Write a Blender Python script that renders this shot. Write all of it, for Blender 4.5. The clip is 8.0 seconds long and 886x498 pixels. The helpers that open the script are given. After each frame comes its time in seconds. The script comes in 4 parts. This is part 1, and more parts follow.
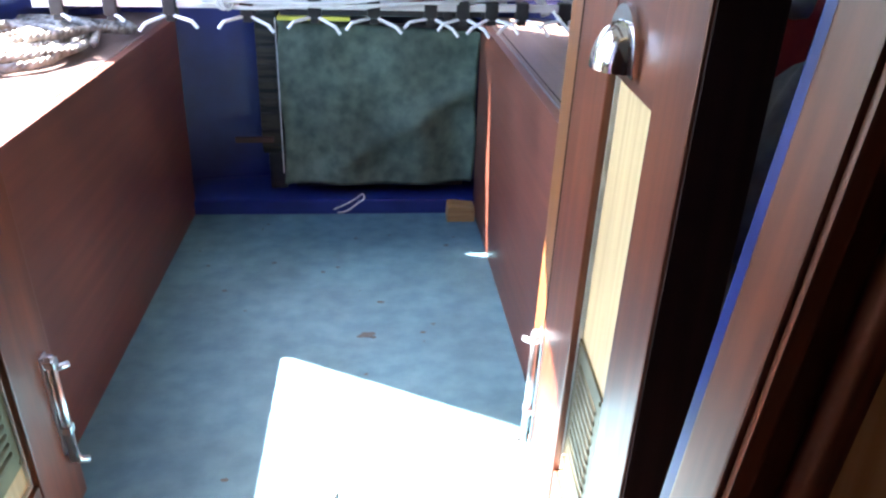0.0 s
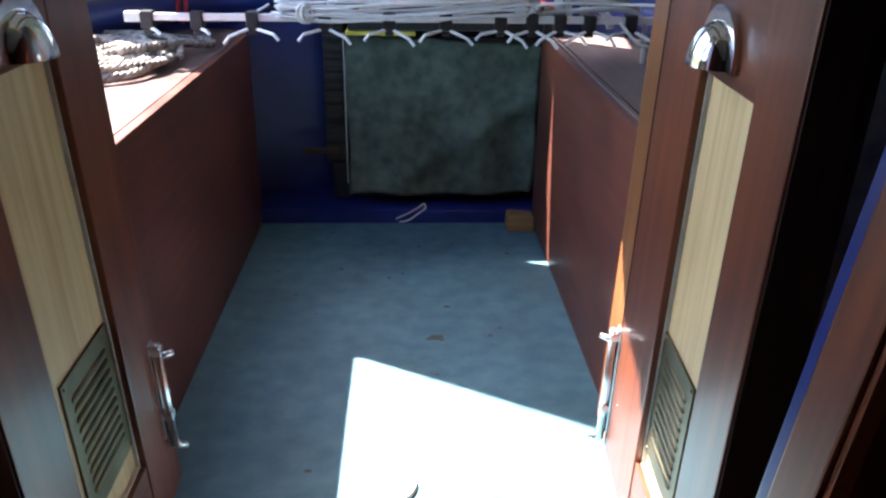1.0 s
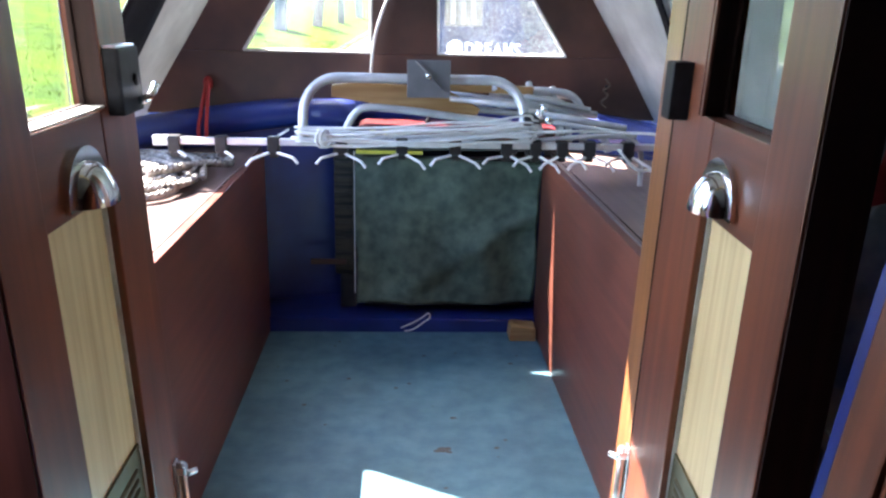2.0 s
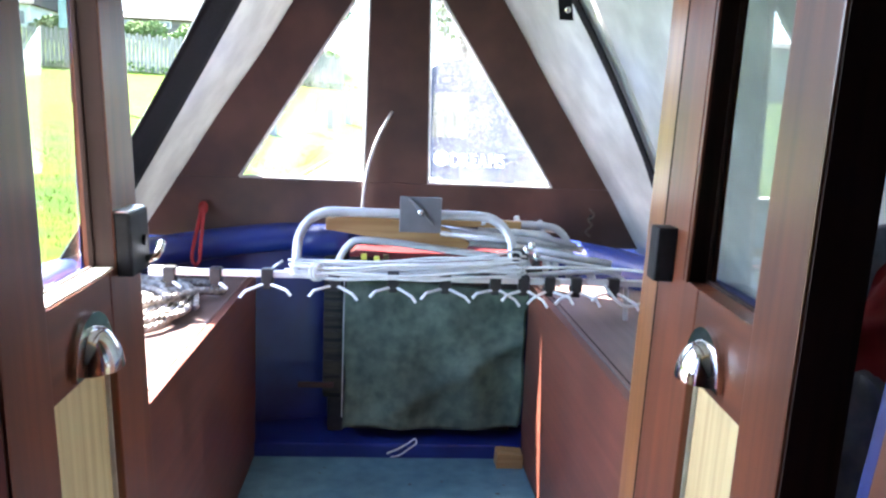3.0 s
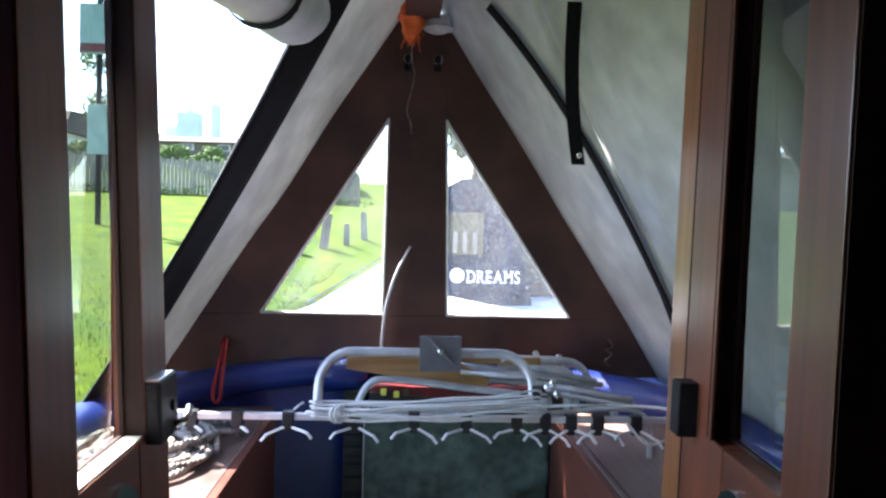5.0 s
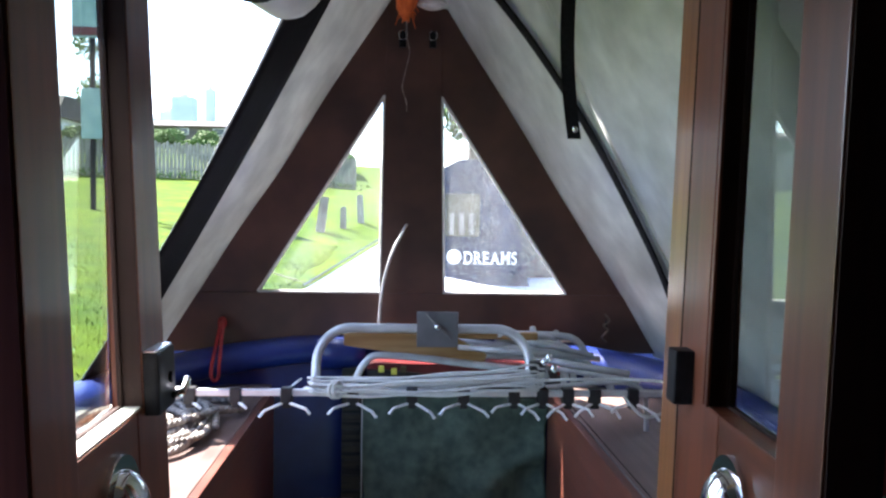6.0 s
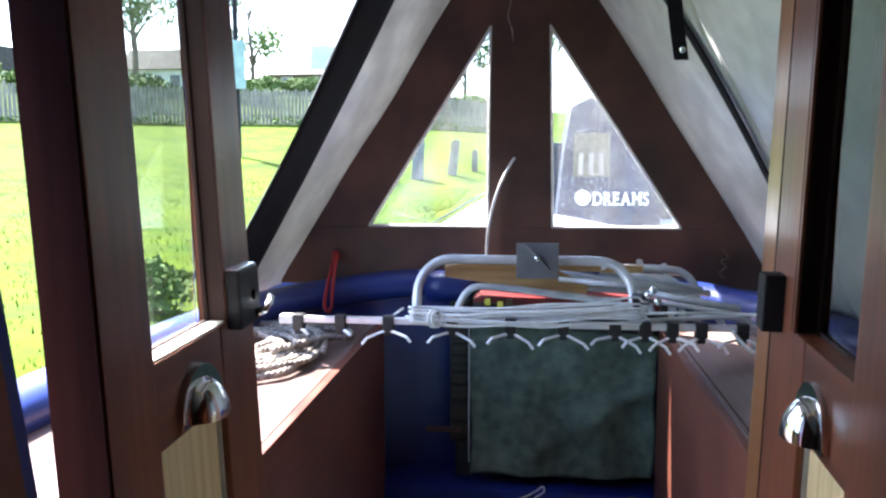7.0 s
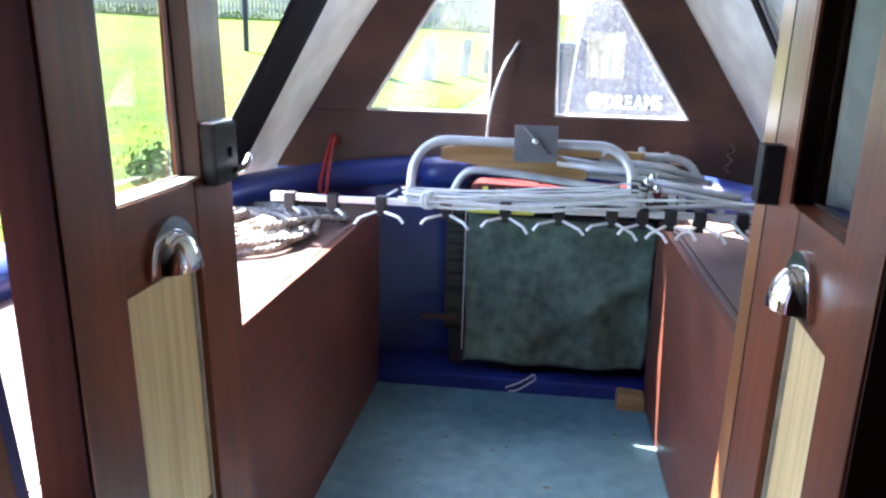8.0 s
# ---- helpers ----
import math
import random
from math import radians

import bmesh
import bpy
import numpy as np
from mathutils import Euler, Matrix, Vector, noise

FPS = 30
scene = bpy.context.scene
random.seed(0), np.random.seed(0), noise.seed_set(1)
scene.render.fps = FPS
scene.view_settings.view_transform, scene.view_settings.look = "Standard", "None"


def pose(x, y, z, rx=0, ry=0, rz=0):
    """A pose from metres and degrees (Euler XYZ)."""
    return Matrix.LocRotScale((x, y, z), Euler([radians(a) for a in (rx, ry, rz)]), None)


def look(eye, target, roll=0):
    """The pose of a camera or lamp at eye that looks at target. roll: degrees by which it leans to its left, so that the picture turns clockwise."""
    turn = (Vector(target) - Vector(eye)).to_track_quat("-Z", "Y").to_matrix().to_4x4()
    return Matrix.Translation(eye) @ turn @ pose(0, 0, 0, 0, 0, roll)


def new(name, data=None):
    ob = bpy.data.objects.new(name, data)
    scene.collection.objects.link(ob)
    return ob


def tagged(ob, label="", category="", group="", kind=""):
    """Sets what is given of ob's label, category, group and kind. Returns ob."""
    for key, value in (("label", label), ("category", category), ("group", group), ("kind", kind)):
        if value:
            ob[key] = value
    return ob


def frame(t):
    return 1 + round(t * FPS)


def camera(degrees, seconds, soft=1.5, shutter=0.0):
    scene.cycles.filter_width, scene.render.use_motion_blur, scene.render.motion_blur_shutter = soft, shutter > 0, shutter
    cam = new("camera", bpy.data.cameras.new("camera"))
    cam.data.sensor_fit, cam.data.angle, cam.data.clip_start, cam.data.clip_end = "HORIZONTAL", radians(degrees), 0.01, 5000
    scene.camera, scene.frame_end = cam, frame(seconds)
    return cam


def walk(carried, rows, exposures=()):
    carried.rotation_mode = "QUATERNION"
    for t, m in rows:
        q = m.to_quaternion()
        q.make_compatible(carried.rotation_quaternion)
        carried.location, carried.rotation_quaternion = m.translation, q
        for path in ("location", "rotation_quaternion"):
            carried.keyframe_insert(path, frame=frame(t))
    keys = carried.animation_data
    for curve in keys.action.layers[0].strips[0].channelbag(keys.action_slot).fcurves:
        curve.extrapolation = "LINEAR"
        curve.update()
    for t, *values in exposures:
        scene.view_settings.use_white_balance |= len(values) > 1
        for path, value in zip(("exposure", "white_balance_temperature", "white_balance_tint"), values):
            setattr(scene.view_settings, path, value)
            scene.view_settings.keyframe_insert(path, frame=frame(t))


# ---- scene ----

cam = camera(58.5, 8.0, soft=2.4)
PATH = [
    (0, (0.103, -0.164, 0.869), (0.278, 1.637, 0.019), 1.7),
    (0.5, (0.045, -0.191, 0.844), (0.124, 1.612, -0.018), 1.1),
    (1, (0.031, -0.212, 0.856), (0.117, 1.616, 0.051), 0.9),
    (1.5, (0.027, -0.23, 0.884), (0.12, 1.634, 0.164), 1.0),
    (1.7, (0.013, -0.243, 0.895), (0.108, 1.642, 0.233), 1.1),
    (3, (-0.026, -0.271, 0.994), (0.117, 1.696, 0.663), 2.4),
    (3.5, (-0.03, -0.272, 1.024), (0.107, 1.712, 0.812), 1.7),
    (4, (-0.036, -0.28, 1.052), (0.081, 1.714, 0.951), 1.6),
    (4.2, (-0.036, -0.286, 1.062), (0.079, 1.71, 1.007), 1.4),
    (5.5, (-0.038, -0.29, 1.054), (0.052, 1.708, 1.001), 1.4),
    (6, (-0.036, -0.29, 1.043), (0.069, 1.705, 0.947), 0.9),
    (6.5, (-0.008, -0.284, 1.029), (-0.063, 1.708, 0.864), 0.6),
    (7, (0.046, -0.281, 1.013), (-0.187, 1.691, 0.774), -0.1),
    (7.5, (0.078, -0.263, 0.972), (-0.185, 1.683, 0.59), -0.2),
    (8, (0.075, -0.249, 0.954), (-0.171, 1.678, 0.48), 1.5),
]
walk(cam, [(t, look(eye, target, roll)) for t, eye, target, roll in PATH], exposures=[(0.0, 4.41, 6260, 14), (0.5, 3.44, 6260, 14), (1.0, 3.14, 6260, 14), (1.5, 3.49, 6260, 14), (2.2, 3.83, 6260, 14), (3.0, 4.25, 6260, 14), (3.5, 3.83, 6260, 14), (4.2, 3.23, 6260, 14), (5.5, 2.98, 6260, 14), (6.5, 3.08, 6260, 14), (7.0, 3.23, 6260, 14), (7.5, 3.53, 6260, 14), (8.0, 3.88, 6260, 14)])

# ---------------------------------------------------------------- light
SUN_TO = Vector((-0.31, 0.242, 0.53)).normalized()
world = bpy.data.worlds.new("sky")
scene.world = world
world.use_nodes = True
wn = world.node_tree.nodes
sky = wn.new("ShaderNodeTexSky")
sky.sky_type = "NISHITA"
sky.sun_disc = False
sky.sun_elevation = math.asin(SUN_TO.z)
sky.sun_rotation = math.atan2(SUN_TO.x, SUN_TO.y)
wn["Background"].inputs[1].default_value = 0.125
world.node_tree.links.new(sky.outputs[0], wn["Background"].inputs[0])
sun_data = bpy.data.lights.new("sun", "SUN")
sun_data.energy, sun_data.angle, sun_data.color = 5.0, radians(0.55), (1.0, 0.95, 0.87)
sun = new("sun", sun_data)
sun.matrix_world = look(SUN_TO * 30, (0, 0, 0))


# ---------------------------------------------------------------- materials
def mat(name, c1, c2, scale=(4, 4, 4), rough=0.5, bump=0.1, metal=0.0, detail=6.0, low=0.35, high=0.65, fine=0.0, coat=0.0, patch=0.0, rand=0.0, spec=0.5):
    """Two colours mixed by stretched noise, blotched by a broad one, with matching relief."""
    m = bpy.data.materials.new(name)
    m.use_nodes = True
    nt, n = m.node_tree, m.node_tree.nodes
    b = n["Principled BSDF"]
    tc, mp = n.new("ShaderNodeTexCoord"), n.new("ShaderNodeMapping")
    mp.inputs["Scale"].default_value = scale
    nt.links.new(tc.outputs["Object"], mp.inputs["Vector"])
    nz = n.new("ShaderNodeTexNoise")
    nz.inputs["Scale"].default_value, nz.inputs["Detail"].default_value = 1.0, detail
    nt.links.new(mp.outputs["Vector"], nz.inputs["Vector"])
    rp = n.new("ShaderNodeValToRGB")
    rp.color_ramp.elements[0].position, rp.color_ramp.elements[1].position = low, high
    rp.color_ramp.elements[0].color, rp.color_ramp.elements[1].color = (*c1, 1), (*c2, 1)
    nt.links.new(nz.outputs["Fac"], rp.inputs["Fac"])
    colour = rp.outputs["Color"]
    broad = n.new("ShaderNodeTexNoise")
    broad.inputs["Scale"].default_value, broad.inputs["Detail"].default_value = 5.0, 4.0
    nt.links.new(tc.outputs["Object"], broad.inputs["Vector"])
    if patch:
        mx = n.new("ShaderNodeMix")
        mx.data_type, mx.blend_type = "RGBA", "MULTIPLY"
        mr = n.new("ShaderNodeMapRange")
        mr.inputs["From Min"].default_value, mr.inputs["From Max"].default_value = 0.35, 0.7
        mr.inputs["To Min"].default_value, mr.inputs["To Max"].default_value = 1.0 - patch, 1.0 + patch * 0.3
        nt.links.new(broad.outputs["Fac"], mr.inputs["Value"])
        cb = n.new("ShaderNodeCombineColor")
        for k in range(3):
            nt.links.new(mr.outputs["Result"], cb.inputs[k])
        mx.inputs[0].default_value = 1.0
        nt.links.new(colour, mx.inputs[6])
        nt.links.new(cb.outputs["Color"], mx.inputs[7])
        colour = mx.outputs[2]
    if rand:
        oi, hs = n.new("ShaderNodeObjectInfo"), n.new("ShaderNodeHueSaturation")
        mr = n.new("ShaderNodeMapRange")
        mr.inputs["To Min"].default_value, mr.inputs["To Max"].default_value = 1 - rand, 1 + rand
        nt.links.new(oi.outputs["Random"], mr.inputs["Value"])
        nt.links.new(mr.outputs["Result"], hs.inputs["Value"])
        nt.links.new(colour, hs.inputs["Color"])
        colour = hs.outputs["Color"]
    nt.links.new(colour, b.inputs["Base Color"])
    rr = n.new("ShaderNodeMapRange")
    rr.inputs["To Min"].default_value, rr.inputs["To Max"].default_value = max(0.02, rough - 0.1), min(1.0, rough + 0.12)
    nt.links.new(broad.outputs["Fac"], rr.inputs["Value"])
    nt.links.new(rr.outputs["Result"], b.inputs["Roughness"])
    b.inputs["Metallic"].default_value = metal
    b.inputs["Specular IOR Level"].default_value = spec
    b.inputs["Coat Weight"].default_value = coat
    b.inputs["Coat Roughness"].default_value = 0.18
    if bump or fine:
        bp = n.new("ShaderNodeBump")
        bp.inputs["Strength"].default_value, bp.inputs["Distance"].default_value = bump, 0.004
        nt.links.new(nz.outputs["Fac"], bp.inputs["Height"])
        last = bp
        if fine:
            fn = n.new("ShaderNodeTexNoise")
            fn.inputs["Scale"].default_value, fn.inputs["Detail"].default_value = 260.0, 3.0
            nt.links.new(tc.outputs["Object"], fn.inputs["Vector"])
            b2 = n.new("ShaderNodeBump")
            b2.inputs["Strength"].default_value, b2.inputs["Distance"].default_value = fine, 0.001
            nt.links.new(fn.outputs["Fac"], b2.inputs["Height"])
            nt.links.new(bp.outputs["Normal"], b2.inputs["Normal"])
            last = b2
        nt.links.new(last.outputs["Normal"], b.inputs["Normal"])
    return m


def glass_mat(name, tint, rough=0.0, dirt=0.0, spots=0.0):
    """Thin pane: clear, mirrored at grazing angles, with dried dirt on it."""
    m = bpy.data.materials.new(name)
    m.use_nodes = True
    nt, n = m.node_tree, m.node_tree.nodes
    out = n["Material Output"]
    n.remove(n["Principled BSDF"])
    mix = n.new("ShaderNodeBsdfGlass")
    mix.inputs["Color"].default_value = (*tint, 1)
    mix.inputs["Roughness"].default_value = rough
    mix.inputs["IOR"].default_value = 1.48
    last = mix
    if dirt or spots:
        df, tl, add = n.new("ShaderNodeBsdfDiffuse"), n.new("ShaderNodeBsdfTranslucent"), n.new("ShaderNodeMixShader")
        for k in (df, tl):
            k.inputs["Color"].default_value = (0.75, 0.75, 0.72, 1)
        nt.links.new(df.outputs[0], add.inputs[1])
        nt.links.new(tl.outputs[0], add.inputs[2])
        tc = n.new("ShaderNodeTexCoord")
        a, c = n.new("ShaderNodeTexNoise"), n.new("ShaderNodeTexNoise")
        a.inputs["Scale"].default_value, c.inputs["Scale"].default_value = 7.0, 240.0
        a.inputs["Detail"].default_value, c.inputs["Detail"].default_value = 5.0, 3.0
        ra, rc, mm = n.new("ShaderNodeMapRange"), n.new("ShaderNodeMapRange"), n.new("ShaderNodeMath")
        for nd, r_, lo, hi, top in ((a, ra, 0.35, 0.75, dirt), (c, rc, 0.57, 0.66, spots)):
            nt.links.new(tc.outputs["Object"], nd.inputs["Vector"])
            nt.links.new(nd.outputs["Fac"], r_.inputs["Value"])
            r_.inputs["From Min"].default_value, r_.inputs["From Max"].default_value = lo, hi
            r_.inputs["To Max"].default_value = top
        nt.links.new(ra.outputs[0], mm.inputs[0])
        nt.links.new(rc.outputs[0], mm.inputs[1])
        mm.operation = "ADD"
        mx = n.new("ShaderNodeMixShader")
        nt.links.new(mm.outputs[0], mx.inputs[0])
        nt.links.new(mix.outputs[0], mx.inputs[1])
        nt.links.new(add.outputs[0], mx.inputs[2])
        last = mx
    nt.links.new(last.outputs[0], out.inputs["Surface"])
    return m


def cloth_mat(name, c1, c2, scale, through_light=0.3, rough=0.7, patch=0.2, bump=0.15):
    """Coated cloth that lets some light through."""
    m = mat(name, c1, c2, scale, rough=rough, bump=bump, patch=patch)
    nt, n = m.node_tree, m.node_tree.nodes
    b, out = n["Principled BSDF"], n["Material Output"]
    tl, mx = n.new("ShaderNodeBsdfTranslucent"), n.new("ShaderNodeMixShader")
    nt.links.new(b.inputs["Base Color"].links[0].from_socket, tl.inputs["Color"])
    mx.inputs[0].default_value = through_light
    nt.links.new(b.outputs[0], mx.inputs[1])
    nt.links.new(tl.outputs[0], mx.inputs[2])
    nt.links.new(mx.outputs[0], out.inputs["Surface"])
    return m


M = {}
M["mahogany"] = mat("mahogany", (0.112, 0.029, 0.0118), (0.184, 0.049, 0.0188), (46, 46, 2.2), rough=0.40, bump=0.05, coat=0.2, patch=0.3, rand=0.12)
M["mahogany_across"] = mat("mahogany_across", (0.112, 0.029, 0.0118), (0.184, 0.049, 0.0188), (46, 2.2, 46), rough=0.40, bump=0.05, coat=0.2, patch=0.3, rand=0.12)
M["strip"] = mat("strip_wood", (0.21, 0.075, 0.026), (0.32, 0.13, 0.045), (60, 60, 3.0), rough=0.32, bump=0.05, coat=0.3, patch=0.25)
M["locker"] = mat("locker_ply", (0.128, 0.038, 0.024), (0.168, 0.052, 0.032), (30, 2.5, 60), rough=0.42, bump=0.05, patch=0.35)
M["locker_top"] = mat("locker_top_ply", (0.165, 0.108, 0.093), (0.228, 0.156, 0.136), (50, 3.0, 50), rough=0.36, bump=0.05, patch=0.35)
M["cratch"] = mat("cratch_wood", (0.060, 0.026, 0.019), (0.108, 0.048, 0.034), (5.0, 40, 5.0), rough=0.55, bump=0.1, patch=0.45)
M["oak"] = mat("oak_veneer", (0.52, 0.355, 0.17), (0.69, 0.53, 0.285), (75, 75, 1.5), rough=0.42, bump=0.03, patch=0.14, low=0.28, high=0.62, coat=0.15)
M["floor"] = mat("deck_paint", (0.079, 0.183, 0.236), (0.131, 0.257, 0.308), (19, 19, 19), rough=0.48, bump=0.15, fine=0.25, patch=0.22, detail=12)
M["blue"] = mat("blue_paint", (0.009, 0.022, 0.150), (0.015, 0.036, 0.215), (8, 8, 8), rough=0.36, bump=0.05, patch=0.3)
M["canvas"] = cloth_mat("canopy_cloth", (0.50, 0.51, 0.50), (0.62, 0.63, 0.61), (14, 14, 14), 0.16, rough=0.40, patch=0.22)
M["black_web"] = mat("black_webbing", (0.007, 0.007, 0.009), (0.013, 0.013, 0.016), (200, 200, 200), rough=0.8, bump=0.3, spec=0.08)
M["chrome"] = mat("chrome", (0.75, 0.76, 0.78), (0.86, 0.86, 0.87), (30, 30, 30), rough=0.10, bump=0.0, metal=1.0, patch=0.15)
M["brass"] = mat("brass", (0.15, 0.125, 0.075), (0.25, 0.21, 0.13), (14, 14, 14), rough=0.46, bump=0.04, metal=1.0, patch=0.4)
M["zinc"] = mat("bolt_metal", (0.70, 0.71, 0.73), (0.85, 0.85, 0.86), (60, 60, 60), rough=0.28, bump=0.02, metal=1.0, patch=0.2)
M["black_metal"] = mat("black_metal", (0.010, 0.010, 0.012), (0.02, 0.02, 0.024), (40, 40, 40), rough=0.5, bump=0.05, patch=0.3, spec=0.12)
M["alu"] = mat("aluminium", (0.60, 0.61, 0.63), (0.78, 0.78, 0.79), (25, 25, 25), rough=0.40, bump=0.02, metal=0.45, patch=0.25)
M["boom"] = mat("boom_alu", (0.66, 0.66, 0.67), (0.80, 0.80, 0.80), (25, 25, 25), rough=0.35, bump=0.02, metal=0.5, patch=0.2)
M["element"] = mat("element_alu", (0.74, 0.74, 0.75), (0.86, 0.86, 0.86), (25, 25, 25), rough=0.38, bump=0.02, metal=0.25, patch=0.15)
M["plate"] = mat("grey_plate", (0.20, 0.215, 0.235), (0.30, 0.31, 0.33), (12, 60, 12), rough=0.45, bump=0.05, metal=0.5, patch=0.3)
M["coax"] = mat("white_cable", (0.62, 0.62, 0.60), (0.74, 0.74, 0.72), (40, 40, 40), rough=0.5, bump=0.02)
M["black_plastic"] = mat("black_plastic", (0.010, 0.010, 0.011), (0.02, 0.02, 0.021), (60, 60, 60), rough=0.4, bump=0.03)
M["pale_wood"] = mat("pale_wood", (0.34, 0.18, 0.065), (0.50, 0.30, 0.12), (4, 60, 60), rough=0.6, bump=0.1, patch=0.25)
M["tarp"] = cloth_mat("green_cloth", (0.074, 0.112, 0.080), (0.142, 0.194, 0.138), (30, 30, 30), 0.05, rough=0.75, patch=0.4)
M["rope"] = mat("rope", (0.16, 0.135, 0.115), (0.46, 0.41, 0.36), (60, 60, 60), rough=0.9, bump=0.4, patch=0.4)
M["red"] = mat("red_cloth", (0.28, 0.012, 0.016), (0.42, 0.025, 0.03), (25, 25, 25), rough=0.8, bump=0.3, patch=0.3)
M["red_paint"] = mat("red_plastic", (0.095, 0.006, 0.008), (0.15, 0.011, 0.012), (20, 20, 20), rough=0.4, bump=0.05, patch=0.2)
M["grey_cloth"] = mat("grey_cloth", (0.20, 0.20, 0.23), (0.34, 0.34, 0.37), (30, 30, 30), rough=0.85, bump=0.3, patch=0.3)
M["orange"] = mat("orange_cloth", (0.62, 0.11, 0.02), (0.80, 0.19, 0.04), (60, 60, 30), rough=0.85, bump=0.5)
M["yellow"] = mat("yellow_plastic", (0.55, 0.52, 0.06), (0.70, 0.66, 0.10), (30, 30, 30), rough=0.5, bump=0.05)
M["seal"] = mat("black_rubber", (0.016, 0.011, 0.010), (0.026, 0.019, 0.017), (40, 40, 40), rough=0.6, bump=0.05, spec=0.08)
# Shade on hinge edges and window reveals is put into this colour.
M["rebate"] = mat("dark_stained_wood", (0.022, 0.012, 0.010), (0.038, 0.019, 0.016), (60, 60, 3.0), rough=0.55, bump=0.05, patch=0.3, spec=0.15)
M["bead"] = mat("white_bead", (0.55, 0.55, 0.53), (0.70, 0.70, 0.68), (40, 40, 40), rough=0.5, bump=0.05, patch=0.3)
M["cabin_floor"] = mat("cabin_floor", (0.09, 0.045, 0.025), (0.14, 0.075, 0.04), (40, 3, 40), rough=0.5, bump=0.05)
M["glass"] = glass_mat("door_glass", (0.80, 0.84, 0.81), dirt=0.02)
M["glass_dusty"] = glass_mat("dusty_glass", (0.93, 0.95, 0.95), dirt=0.05, spots=0.05)
M["glass_dirty"] = glass_mat("dirty_glass", (0.88, 0.90, 0.92), dirt=0.045, spots=0.29)
M["grass"] = mat("grass", (0.034, 0.070, 0.002), (0.072, 0.108, 0.003), (1.6, 1.6, 1.6), rough=0.9, bump=0.4, patch=0.3, detail=10, spec=0.08)
M["blade"] = mat("grass_blade", (0.038, 0.075, 0.002), (0.075, 0.112, 0.004), (3, 3, 3), rough=0.7, bump=0.0, spec=0.08)
M["leaf"] = mat("leaf", (0.035, 0.075, 0.018), (0.085, 0.14, 0.03), (1.2, 1.2, 1.2), rough=0.6, bump=0.0, spec=0.08)
M["leaf_pale"] = mat("willow_leaf", (0.07, 0.12, 0.035), (0.13, 0.18, 0.06), (1.2, 1.2, 1.2), rough=0.6, bump=0.0, spec=0.08)
M["bark"] = mat("bark", (0.06, 0.045, 0.032), (0.13, 0.10, 0.075), (20, 20, 5), rough=0.9, bump=0.6)
M["old_wood"] = mat("weathered_wood", (0.13, 0.12, 0.105), (0.25, 0.235, 0.21), (16, 16, 2.5), rough=0.9, bump=0.4, rand=0.2)
M["water"] = mat("canal_water", (0.02, 0.028, 0.022), (0.03, 0.038, 0.03), (2, 2, 2), rough=0.12, bump=0.12)
M["roof"] = mat("house_roof", (0.022, 0.018, 0.017), (0.04, 0.033, 0.03), (3, 3, 3), rough=0.8, bump=0.3)
M["wall_dark"] = mat("house_boards", (0.07, 0.06, 0.055), (0.12, 0.10, 0.09), (0.5, 0.5, 6), rough=0.8, bump=0.2)
M["wall_pale"] = mat("render_wall", (0.55, 0.54, 0.52), (0.68, 0.67, 0.65), (2, 2, 2), rough=0.8, bump=0.1)
M["house_glass"] = mat("house_pane", (0.05, 0.06, 0.07), (0.09, 0.10, 0.11), (1, 1, 1), rough=0.1, bump=0.0)
M["hood"] = mat("boat_hood_cloth", (0.012, 0.017, 0.036), (0.026, 0.034, 0.068), (6, 6, 6), rough=0.6, bump=0.2, patch=0.3)
M["hull"] = mat("boat_hull", (0.014, 0.02, 0.03), (0.025, 0.034, 0.05), (4, 4, 4), rough=0.3, bump=0.05)
M["boat_white"] = mat("boat_white_paint", (0.60, 0.60, 0.58), (0.74, 0.74, 0.72), (4, 4, 4), rough=0.4, bump=0.03)
M["cream"] = mat("boat_cream", (0.060, 0.054, 0.034), (0.10, 0.088, 0.054), (4, 4, 4), rough=0.5, bump=0.03)
M["teal"] = mat("teal_sheet", (0.20, 0.30, 0.30), (0.28, 0.38, 0.37), (4, 4, 4), rough=0.5, bump=0.03)
M["tower"] = mat("hazy_tower", (0.42, 0.46, 0.49), (0.48, 0.52, 0.55), (0.2, 0.2, 0.4), rough=0.8, bump=0.0)
M["plaid_band"] = mat("plaid_band", (0.03, 0.03, 0.026), (0.055, 0.052, 0.045), (60, 60, 60), rough=0.9, bump=0.2)
M["tartan"] = mat("dark_plaid", (0.012, 0.016, 0.014), (0.05, 0.045, 0.03), (4, 4, 70), rough=0.9, bump=0.3, low=0.45, high=0.55)


# ---------------------------------------------------------------- mesh helpers
def as_mesh(bm, name, material, smooth=False):
    me = bpy.data.meshes.new(name)
    bmesh.ops.recalc_face_normals(bm, faces=bm.faces)
    bm.to_mesh(me)
    bm.free()
    me.materials.append(material)
    if smooth:
        for p in me.polygons:
            p.use_smooth = True
    return me


def thing(name, label, category, group="", kind=""):
    return tagged(new(name), label, category, group, kind)


def part(name, bm, material, parent, label="", smooth=False):
    ob = new(name, as_mesh(bm, name, material, smooth))
    ob.parent = parent
    return tagged(ob, label)


def solo(name, bm, material, label, category, group="", kind="", smooth=False):
    return tagged(new(name, as_mesh(bm, name, material, smooth)), label, category, group, kind)


